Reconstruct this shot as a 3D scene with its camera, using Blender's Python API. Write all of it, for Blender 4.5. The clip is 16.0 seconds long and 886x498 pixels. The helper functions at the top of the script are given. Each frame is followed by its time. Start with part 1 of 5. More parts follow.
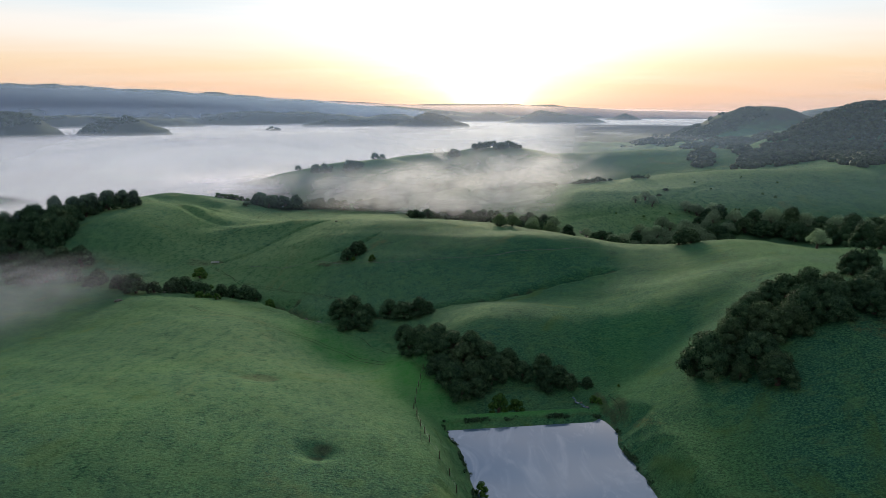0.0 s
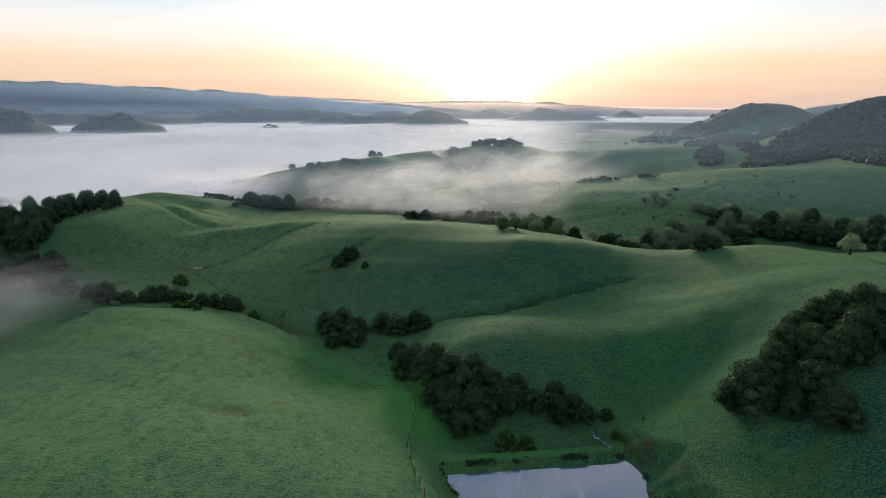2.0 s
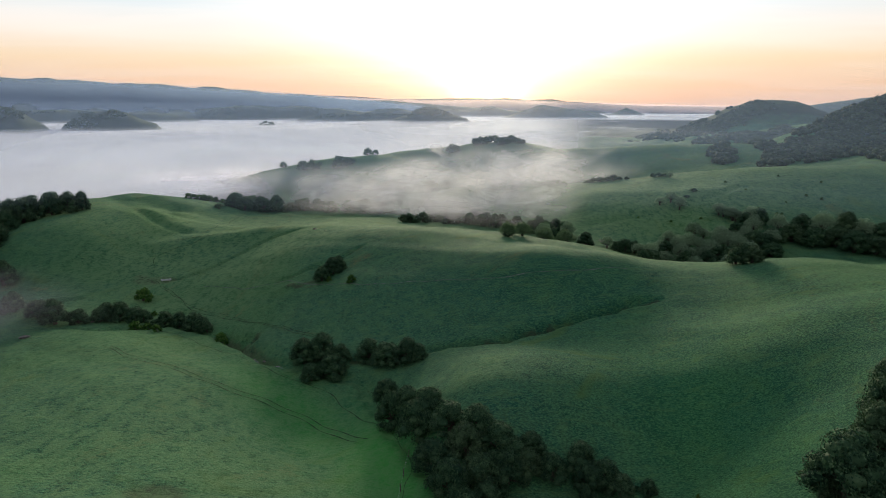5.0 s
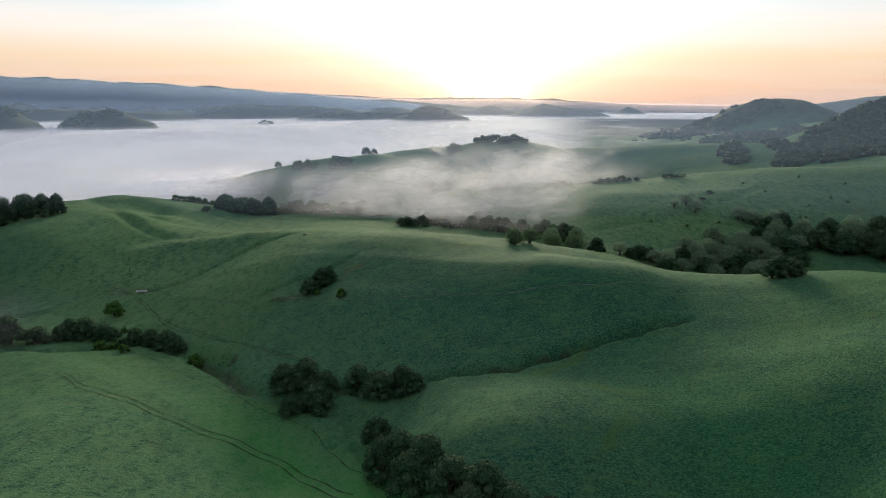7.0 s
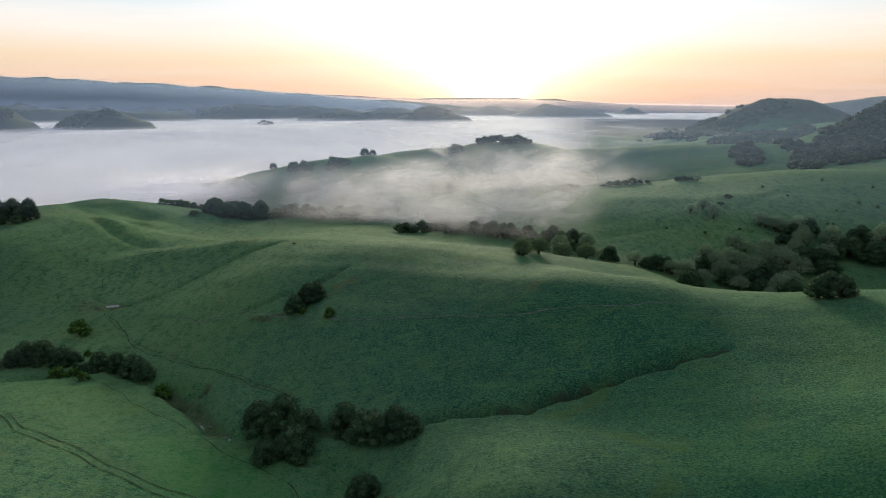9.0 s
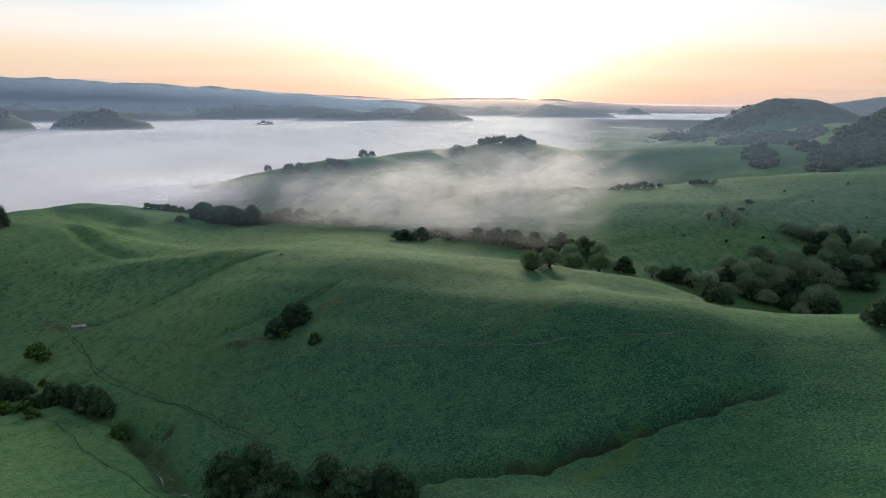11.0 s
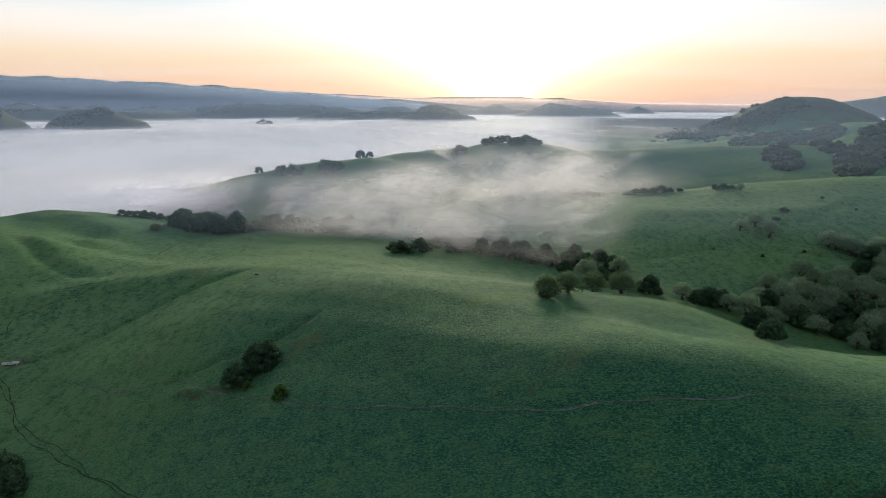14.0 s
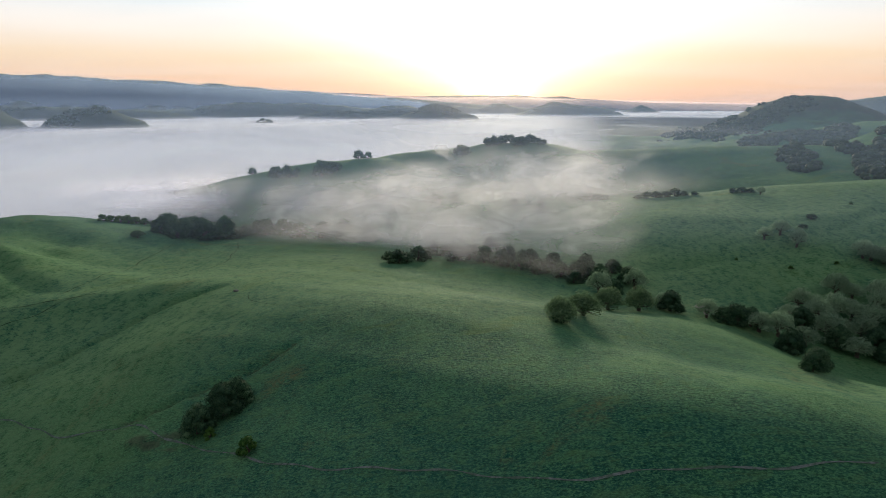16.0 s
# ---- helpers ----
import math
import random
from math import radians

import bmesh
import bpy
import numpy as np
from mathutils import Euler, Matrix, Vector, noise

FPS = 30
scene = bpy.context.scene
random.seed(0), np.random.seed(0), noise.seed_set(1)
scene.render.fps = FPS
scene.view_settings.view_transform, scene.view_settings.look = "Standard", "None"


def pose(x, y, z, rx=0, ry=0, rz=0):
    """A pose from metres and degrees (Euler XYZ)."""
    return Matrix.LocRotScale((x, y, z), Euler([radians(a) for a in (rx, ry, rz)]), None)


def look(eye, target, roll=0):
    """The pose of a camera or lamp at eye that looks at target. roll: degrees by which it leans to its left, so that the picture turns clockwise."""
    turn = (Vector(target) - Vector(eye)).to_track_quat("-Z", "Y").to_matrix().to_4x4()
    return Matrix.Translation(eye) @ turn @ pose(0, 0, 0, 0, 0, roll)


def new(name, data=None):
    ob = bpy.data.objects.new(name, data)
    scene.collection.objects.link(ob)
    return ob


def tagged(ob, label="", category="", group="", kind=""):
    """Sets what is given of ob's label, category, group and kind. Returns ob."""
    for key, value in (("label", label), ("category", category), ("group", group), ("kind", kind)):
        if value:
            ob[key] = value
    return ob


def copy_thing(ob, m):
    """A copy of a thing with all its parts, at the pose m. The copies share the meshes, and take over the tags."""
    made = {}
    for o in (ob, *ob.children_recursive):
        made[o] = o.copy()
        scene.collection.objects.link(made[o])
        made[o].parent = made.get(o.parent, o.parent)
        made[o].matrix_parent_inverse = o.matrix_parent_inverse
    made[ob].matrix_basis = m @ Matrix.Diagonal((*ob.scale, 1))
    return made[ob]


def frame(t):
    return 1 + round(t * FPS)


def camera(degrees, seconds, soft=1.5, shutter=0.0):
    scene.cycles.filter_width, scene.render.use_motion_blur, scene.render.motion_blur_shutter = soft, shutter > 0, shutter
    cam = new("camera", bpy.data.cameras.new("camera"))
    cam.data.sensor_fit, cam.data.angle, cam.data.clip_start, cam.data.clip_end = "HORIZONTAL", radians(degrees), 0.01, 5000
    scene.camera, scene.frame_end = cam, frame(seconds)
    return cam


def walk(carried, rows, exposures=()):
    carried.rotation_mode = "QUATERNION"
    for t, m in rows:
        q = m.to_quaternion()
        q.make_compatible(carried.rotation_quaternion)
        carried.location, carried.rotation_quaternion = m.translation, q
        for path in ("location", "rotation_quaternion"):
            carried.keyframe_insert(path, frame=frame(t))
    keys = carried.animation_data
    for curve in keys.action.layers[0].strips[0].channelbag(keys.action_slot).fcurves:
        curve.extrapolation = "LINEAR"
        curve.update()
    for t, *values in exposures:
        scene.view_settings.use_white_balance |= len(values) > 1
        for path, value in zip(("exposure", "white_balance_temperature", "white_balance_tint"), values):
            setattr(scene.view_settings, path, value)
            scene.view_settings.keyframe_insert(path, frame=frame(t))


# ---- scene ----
cam = camera(73.495, 16.0, 0.75)
PATH = [
    (0.0, pose(0.002, -0.002, 70.002, 76.9180, 0, 0.0002)),
    (1.0, pose(0.010, 7.640, 69.471, 76.8087, 0, -0.0387)),
    (2.0, pose(0.141, 15.257, 68.969, 76.7082, 0, -0.0712)),
    (3.0, pose(0.451, 22.857, 68.505, 76.6228, 0, -0.0917)),
    (4.0, pose(0.732, 30.575, 68.013, 76.5485, 0, -0.0975)),
    (5.0, pose(0.797, 38.527, 67.438, 76.4822, 0, -0.0866)),
    (6.0, pose(0.812, 46.606, 66.859, 76.4342, 0, -0.0549)),
    (7.0, pose(0.956, 54.675, 66.365, 76.4148, 0, -0.0005)),
    (8.0, pose(1.106, 62.687, 65.958, 76.4217, 0, 0.0666)),
    (9.0, pose(1.130, 70.627, 65.619, 76.4473, 0, 0.1359)),
    (10.0, pose(1.136, 78.519, 65.340, 76.4756, 0, 0.2064)),
    (11.0, pose(1.255, 86.388, 65.116, 76.4902, 0, 0.2795)),
    (12.0, pose(1.448, 94.232, 64.937, 76.4808, 0, 0.3581)),
    (13.0, pose(1.646, 102.031, 64.795, 76.4427, 0, 0.4441)),
    (14.0, pose(1.839, 109.743, 64.689, 76.3879, 0, 0.5339)),
    (15.0, pose(2.030, 117.336, 64.618, 76.3299, 0, 0.6237)),
    (16.0, pose(2.219, 124.859, 64.566, 76.2718, 0, 0.7129)),
]
walk(cam, PATH)

# thin veils of mist lie one behind another
scene.cycles.transparent_max_bounces = 40

# height above the horizon (sine), colour
SKY_STOPS = [(0.0, (0.80, 0.50, 0.36)), (0.03, (0.90, 0.58, 0.37)), (0.068, (0.94, 0.72, 0.50)), (0.105, (0.94, 0.87, 0.79)), (0.142, (0.76, 0.85, 0.90)), (0.5, (0.142, 0.226, 0.375)), (1.0, (0.054, 0.122, 0.280))]
SKY_BACK = (0.028, 0.060, 0.134, 1)
NISHITA, SUN_POWER = 0.015, 4.4

# ---- world and light ----
SUN_AZ, SUN_EL = radians(4.3), radians(1.6)
sun_dir = Vector((math.sin(SUN_AZ) * math.cos(SUN_EL), math.cos(SUN_AZ) * math.cos(SUN_EL), math.sin(SUN_EL)))


class Graph:
    """Short names for building a node tree."""

    def __init__(self, tree):
        self.tree = tree
        tree.nodes.clear()

    def add(self, kind, **props):
        n = self.tree.nodes.new(kind)
        for k, v in props.items():
            if k == "operation":
                n.operation = v
            elif k == "blend_type":
                n.blend_type = v
            elif k == "data_type":
                n.data_type = v
            elif k == "sky_type":
                n.sky_type = v
            elif k == "attribute_name":
                n.attribute_name = v
            elif k == "noise_dimensions":
                n.noise_dimensions = v
        return n

    def link(self, value, socket):
        if isinstance(value, bpy.types.NodeSocket):
            self.tree.links.new(value, socket)
        elif value is not None:
            socket.default_value = value

    def math(self, op, a, b=None, c=None, clamp=False):
        n = self.add("ShaderNodeMath", operation=op)
        n.use_clamp = clamp
        for i, v in enumerate((a, b, c)):
            self.link(v, n.inputs[i])
        return n.outputs[0]

    def mix(self, f, a, b, blend="MIX"):
        n = self.add("ShaderNodeMix", data_type="RGBA", blend_type=blend)
        self.link(f, n.inputs[0])
        self.link(a, n.inputs[6])
        self.link(b, n.inputs[7])
        return n.outputs[2]

    def ramp(self, f, stops):
        n = self.add("ShaderNodeValToRGB")
        self.link(f, n.inputs[0])
        el = n.color_ramp.elements
        while len(el) < len(stops):
            el.new(0.5)
        for e, (p, col) in zip(el, stops):
            e.position = p
            e.color = (*col, 1) if len(col) == 3 else col
        return n.outputs[0]

    def grey(self, f, lo, hi):
        """f mapped so that lo gives 0 and hi gives 1, smoothly."""
        n = self.add("ShaderNodeMapRange")
        n.interpolation_type = "SMOOTHSTEP"
        self.link(f, n.inputs[0])
        n.inputs[1].default_value, n.inputs[2].default_value = lo, hi
        return n.outputs[0]

    def noise(self, vec, scale, detail=3.0, rough=0.55, dist=0.0):
        n = self.add("ShaderNodeTexNoise")
        self.link(vec, n.inputs["Vector"])
        n.inputs["Scale"].default_value = scale
        n.inputs["Detail"].default_value = detail
        n.inputs["Roughness"].default_value = rough
        n.inputs["Distortion"].default_value = dist
        return n.outputs[0]

    def stretch(self, vec, sx, sy, sz, turn=0.0):
        n = self.add("ShaderNodeMapping")
        self.link(vec, n.inputs[0])
        n.inputs[2].default_value = (0, 0, radians(turn))
        n.inputs[3].default_value = (sx, sy, sz)
        return n.outputs[0]


world = bpy.data.worlds.new("dawn_sky")
scene.world = world
world.use_nodes = True
g = Graph(world.node_tree)
way = g.add("ShaderNodeTexCoord").outputs["Generated"]
sky = g.add("ShaderNodeTexSky", sky_type="NISHITA")
sky.sun_disc = False
sky.sun_elevation, sky.sun_rotation = SUN_EL, SUN_AZ
sky.air_density, sky.dust_density = 1.0, 2.0
sep = g.add("ShaderNodeSeparateXYZ")
g.link(way, sep.inputs[0])
height = g.math("MAXIMUM", sep.outputs[2], 0.0)
dot = g.add("ShaderNodeVectorMath", operation="DOT_PRODUCT")
g.link(way, dot.inputs[0])
dot.inputs[1].default_value = sun_dir
away = g.math("ARCCOSINE", g.math("MINIMUM", dot.outputs["Value"], 1.0))
# veil of high thin cloud, drawn out along the horizon
flat = g.add("ShaderNodeCombineXYZ")
lift = g.math("ADD", height, 0.05)
g.link(g.math("DIVIDE", sep.outputs[0], lift), flat.inputs[0])
g.link(g.math("DIVIDE", sep.outputs[1], lift), flat.inputs[1])
cloud = g.noise(g.stretch(flat.outputs[0], 0.55, 1.3, 1, 12), 0.55, 5, 0.55, 0.6)
cloud = g.grey(cloud, 0.38, 0.72)
front = g.grey(sep.outputs[1], -0.9, 0.9)
dome = g.ramp(height, SKY_STOPS)
dome = g.mix(front, SKY_BACK, dome)
dome = g.mix(g.math("MULTIPLY", cloud, g.math("ADD", 0.06, g.math("MULTIPLY", height, 2.2), clamp=True)), dome, (1.10, 1.0, 0.94, 1))
# aureole of the sun behind the haze
wide = g.math("EXPONENT", g.math("MULTIPLY", away, -9.0))
low = g.math("MULTIPLY", g.math("EXPONENT", g.math("MULTIPLY", height, -11.0)), g.math("EXPONENT", g.math("MULTIPLY", away, -6.0)))
core = g.math("EXPONENT", g.math("MULTIPLY", g.math("POWER", away, 2.0), -620.0))
wide = g.math("MULTIPLY", wide, g.grey(height, -0.03, 0.16))
dome = g.mix(wide, dome, (3.6, 3.4, 3.1, 1), "ADD")
dome = g.mix(low, dome, (0.42, 0.18, 0.0, 1), "ADD")
dome = g.mix(core, dome, (3.4, 2.9, 1.7, 1), "ADD")
total = g.mix(NISHITA, dome, sky.outputs[0], "ADD")
bg = g.add("ShaderNodeBackground")
g.link(total, bg.inputs[0])
bg.inputs[1].default_value = 1.0
g.link(bg.outputs[0], g.add("ShaderNodeOutputWorld").inputs[0])

lamp = bpy.data.lights.new("sun", "SUN")
lamp.energy, lamp.angle, lamp.color = SUN_POWER, radians(15), (1.0, 0.90, 0.62)
sun = new("sun", lamp)
sun.matrix_world = look(tuple(1000 * (sun_dir + Vector((0, 0, 0.092)))), (0, 0, 0))

# ---- materials ----


def material(name):
    m = bpy.data.materials.new(name)
    m.use_nodes = True
    return m, Graph(m.node_tree)


def finish(gr, surface):
    gr.link(surface, gr.add("ShaderNodeOutputMaterial").inputs[0])


def principled(gr, color, rough, normal=None, spec=0.3):
    n = gr.add("ShaderNodeBsdfPrincipled")
    gr.link(color, n.inputs["Base Color"])
    gr.link(rough, n.inputs["Roughness"])
    n.inputs["Specular IOR Level"].default_value = spec
    gr.link(normal, n.inputs["Normal"])
    return n


def bump(gr, h, strength, distance, normal=None):
    n = gr.add("ShaderNodeBump")
    gr.link(h, n.inputs["Height"])
    n.inputs["Strength"].default_value = strength
    n.inputs["Distance"].default_value = distance
    gr.link(normal, n.inputs["Normal"])
    return n.outputs[0]


def grass_material():
    m, gr = material("pasture_grass")
    p = gr.add("ShaderNodeNewGeometry").outputs["Position"]
    broad = gr.noise(p, 0.014, 3, 0.55, 0.5)
    cool = gr.noise(gr.stretch(p, 1, 1, 1, 60), 0.026, 4, 0.6, 0.6)
    patch = gr.noise(p, 0.10, 3, 0.55, 0.7)
    clump = gr.noise(gr.stretch(p, 1, 0.55, 1, 25), 0.55, 5, 0.65, 0.5)
    tuft = gr.noise(gr.stretch(p, 0.75, 1.25, 1, -12), 1.25, 4, 0.7, 0.5)
    blade = gr.noise(gr.stretch(p, 0.55, 1.0, 1, 10), 4.4, 3, 0.75, 0.5)
    col = gr.ramp(patch, [(0.30, (0.012, 0.070, 0.050)), (0.46, (0.019, 0.091, 0.062)), (0.60, (0.031, 0.113, 0.065)), (0.74, (0.050, 0.130, 0.064))])
    col = gr.mix(gr.math("MULTIPLY", gr.grey(broad, 0.44, 0.66), 0.75), col, (0.044, 0.132, 0.046, 1))
    col = gr.mix(gr.math("MULTIPLY", gr.grey(cool, 0.50, 0.68), 0.7), col, (0.018, 0.092, 0.070, 1))
    col = gr.mix(gr.math("MULTIPLY", gr.grey(clump, 0.52, 0.66), 0.30), col, (0.048, 0.146, 0.050, 1))
    col = gr.mix(gr.math("MULTIPLY", gr.grey(clump, 0.46, 0.32), 0.07), col, (0.008, 0.043, 0.026, 1))
    col = gr.mix(gr.math("MULTIPLY", gr.grey(tuft, 0.51, 0.64), 0.26), col, (0.046, 0.165, 0.052, 1))
    col = gr.mix(gr.math("MULTIPLY", gr.grey(tuft, 0.48, 0.36), 0.12), col, (0.006, 0.040, 0.022, 1))
    col = gr.mix(gr.math("MULTIPLY", gr.grey(blade, 0.50, 0.62), 0.66), col, (0.082, 0.232, 0.098, 1))
    col = gr.mix(gr.math("MULTIPLY", gr.grey(blade, 0.50, 0.36), 0.72), col, (0.002, 0.024, 0.015, 1))
    streak = gr.noise(gr.stretch(p, 0.35, 1.6, 1, 18), 0.42, 4, 0.6, 0.7)
    col = gr.mix(gr.math("MULTIPLY", gr.grey(streak, 0.52, 0.68), 0.34), col, (0.090, 0.185, 0.070, 1))
    herb = gr.noise(p, 0.055, 4, 0.65, 0.9)
    col = gr.mix(gr.math("MULTIPLY", gr.grey(herb, 0.57, 0.70), 0.55), col, (0.060, 0.120, 0.030, 1))
    col = gr.mix(gr.math("MULTIPLY", gr.grey(herb, 0.42, 0.30), 0.35), col, (0.014, 0.070, 0.046, 1))
    # worn spots, and reddish dock and sorrel
    rust = gr.grey(gr.noise(gr.stretch(p, 1, 0.8, 1, 40), 0.035, 5, 0.7, 1.0), 0.58, 0.72)
    rust = gr.math("MULTIPLY", rust, gr.grey(tuft, 0.36, 0.60))
    col = gr.mix(gr.math("MULTIPLY", rust, 0.62), col, (0.120, 0.088, 0.036, 1))
    mark = gr.add("ShaderNodeAttribute", attribute_name="bare").outputs["Fac"]
    soil = gr.ramp(gr.noise(p, 1.7, 4, 0.7), [(0.3, (0.011, 0.019, 0.013)), (0.7, (0.060, 0.066, 0.048))])
    edge = gr.math("ADD", mark, gr.math("MULTIPLY", gr.math("SUBTRACT", tuft, 0.5), 0.8))
    col = gr.mix(gr.math("MULTIPLY", gr.grey(edge, 0.32, 0.72), 0.85), col, soil)
    # far cover tone, which also stands in for shade on the far slopes
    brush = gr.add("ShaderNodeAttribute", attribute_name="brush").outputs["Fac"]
    scrub_shade = gr.math("ADD", gr.math("MULTIPLY", brush, 0.9), gr.math("SUBTRACT", gr.noise(p, 0.008, 5, 0.65, 0.6), 0.5))
    col = gr.mix(gr.grey(scrub_shade, 0.28, 0.60), col, (0.018, 0.030, 0.024, 1))
    lush = gr.add("ShaderNodeAttribute", attribute_name="lush").outputs["Fac"]
    col = gr.mix(gr.math("MULTIPLY", lush, 0.8), col, (0.040, 0.250, 0.040, 1))
    # paler grass; brow light and haze are mixed in as colour
    pale_mix = gr.add("ShaderNodeAttribute", attribute_name="pale").outputs["Fac"]
    pale_mix = gr.math("MULTIPLY", pale_mix, gr.grey(gr.math("ADD", gr.math("MULTIPLY", clump, 0.6), gr.math("MULTIPLY", tuft, 0.6)), 0.44, 0.68))
    col = gr.mix(pale_mix, col, (0.120, 0.225, 0.105, 1))
    n1 = bump(gr, clump, 0.7, 0.20)
    n2 = bump(gr, blade, 1.0, 0.17, bump(gr, tuft, 0.9, 0.18, n1))
    b = principled(gr, col, 0.9, n2, 0.06)
    # stems and blades against the light along the brows
    b.inputs["Sheen Weight"].default_value = 0.05
    b.inputs["Sheen Roughness"].default_value = 0.40
    b.inputs["Sheen Tint"].default_value = (0.62, 0.78, 0.30, 1)
    finish(gr, b.outputs[0])
    return m


def leaf_material(name, dark, mid, light, trans=0.25, russet=0.18):
    m, gr = material(name)
    rnd = gr.add("ShaderNodeObjectInfo").outputs["Random"]
    isl = gr.add("ShaderNodeNewGeometry").outputs["Random Per Island"]
    p = gr.add("ShaderNodeTexCoord").outputs["Object"]
    n = gr.noise(p, 1.1, 3, 0.6)
    col = gr.ramp(gr.math("ADD", gr.math("MULTIPLY", isl, 0.55), gr.math("MULTIPLY", n, 0.5)), [(0.2, dark), (0.5, mid), (0.9, light)])
    col = gr.mix(gr.math("MULTIPLY", gr.grey(rnd, 0.75, 1.0), russet), col, (light[0] * 0.95, light[1] * 0.70, light[2] * 0.70, 1))
    col = gr.mix(gr.math("MULTIPLY", gr.grey(rnd, 0.45, 0.0), 0.4), col, (dark[0], dark[1], dark[2], 1))
    b = principled(gr, col, 0.7, None, 0.10)
    t = gr.add("ShaderNodeBsdfTranslucent")
    gr.link(col, t.inputs[0])
    mx = gr.add("ShaderNodeMixShader")
    mx.inputs[0].default_value = trans
    gr.link(b.outputs[0], mx.inputs[1])
    gr.link(t.outputs[0], mx.inputs[2])
    finish(gr, mx.outputs[0])
    return m


def bark_material(name, lo, hi):
    m, gr = material(name)
    p = gr.add("ShaderNodeTexCoord").outputs["Object"]
    n = gr.noise(gr.stretch(p, 3, 3, 0.7), 2.2, 5, 0.7)
    finish(gr, principled(gr, gr.ramp(n, [(0.3, lo), (0.7, hi)]), 0.9, bump(gr, n, 0.7, 0.05)).outputs[0])
    return m


def water_material():
    m, gr = material("pond_water")
    p = gr.add("ShaderNodeNewGeometry").outputs["Position"]
    ripple = gr.noise(gr.stretch(p, 1.6, 0.6, 1, 30), 2.2, 3, 0.55)
    # lighter streaks paint the reflection of cloud into the water's colour
    cloud_streaks = gr.grey(gr.noise(gr.stretch(p, 1.5, 0.55, 1, -35), 0.16, 4, 0.6, 1.6), 0.46, 0.74)
    col = gr.mix(cloud_streaks, (0.085, 0.160, 0.250, 1), (0.190, 0.270, 0.370, 1))
    b = principled(gr, col, gr.math("ADD", 0.04, gr.math("MULTIPLY", cloud_streaks, 0.10)), bump(gr, ripple, 0.12, 0.03), 1.0)
    b.inputs["IOR"].default_value = 2.3
    finish(gr, b.outputs[0])
    return m


def fog_material(name, scale, turn, lo, hi, most, color=(0.90, 0.905, 0.93, 1), through_light=None, drawn=(1, 0.45, 1.2), detail=6, torn=0.0, glow=0.0):
    """Drifting mist: the mesh's own density, broken up by noise drawn out along the wind.
    torn: how far finer wisps eat into it."""
    m, gr = material(name)
    p = gr.add("ShaderNodeNewGeometry").outputs["Position"]
    dens = gr.add("ShaderNodeAttribute", attribute_name="veil").outputs["Fac"]
    n = gr.grey(gr.noise(gr.stretch(p, *drawn, turn), scale, detail, 0.55, 0.9), lo, hi)
    if torn:
        fine = gr.noise(gr.stretch(p, drawn[0], drawn[1], 1.5 * drawn[2], turn), 3.1 * scale, 5, 0.6, 1.6)
        n = gr.math("MULTIPLY", n, gr.math("ADD", 1 - torn, gr.math("MULTIPLY", gr.grey(fine, 0.30, 0.66), torn)))
    alpha = gr.math("MULTIPLY", gr.math("MULTIPLY", dens, n), most, clamp=True)
    d = gr.add("ShaderNodeBsdfDiffuse")
    gr.link(color, d.inputs[0])
    if through_light is None:
        # droplets throw most light onwards, so low light glances off the fog's top
        t = gr.add("ShaderNodeBsdfGlossy")
        t.inputs["Roughness"].default_value = 0.82
        share = 0.45
    else:
        t = gr.add("ShaderNodeBsdfTranslucent")
        share = through_light
    gr.link(color, t.inputs[0])
    body = gr.add("ShaderNodeMixShader")
    body.inputs[0].default_value = share
    gr.link(d.outputs[0], body.inputs[1])
    gr.link(t.outputs[0], body.inputs[2])
    if glow:
        # droplets scatter low light forwards, close to its own way
        f = gr.add("ShaderNodeBsdfRefraction")
        f.inputs["Color"].default_value = (glow, 0.86 * glow, 0.80 * glow, 1)
        f.inputs["Roughness"].default_value = 0.5
        f.inputs["IOR"].default_value = 1.25
        both = gr.add("ShaderNodeAddShader")
        gr.link(body.outputs[0], both.inputs[0])
        gr.link(f.outputs[0], both.inputs[1])
        body = both
    mx = gr.add("ShaderNodeMixShader")
    gr.link(alpha, mx.inputs[0])
    gr.link(gr.add("ShaderNodeBsdfTransparent").outputs[0], mx.inputs[1])
    gr.link(body.outputs[0], mx.inputs[2])
    finish(gr, mx.outputs[0])
    return m


GRASS = grass_material()
OAK_LEAF = leaf_material("live_oak_leaves", (0.010, 0.034, 0.020), (0.034, 0.088, 0.046), (0.098, 0.176, 0.086), 0.18, 0.22)
PALE_LEAF = leaf_material("pale_oak_leaves", (0.100, 0.170, 0.105), (0.205, 0.325, 0.205), (0.330, 0.460, 0.305), 0.45, 0.0)
SPREAD_LEAF = leaf_material("field_oak_leaves", (0.040, 0.086, 0.044), (0.100, 0.180, 0.090), (0.200, 0.300, 0.150), 0.35, 0.0)
BUSH_LEAF = leaf_material("bush_leaves", (0.016, 0.056, 0.014), (0.048, 0.130, 0.028), (0.110, 0.215, 0.048))
WOOD_LEAF = leaf_material("far_wood_leaves", (0.012, 0.028, 0.018), (0.030, 0.058, 0.034), (0.062, 0.098, 0.052), 0.10)
BARK = bark_material("oak_bark", (0.035, 0.028, 0.022), (0.11, 0.095, 0.08))
DEADWOOD = bark_material("bleached_wood", (0.24, 0.23, 0.22), (0.52, 0.50, 0.48))
WATER = water_material()

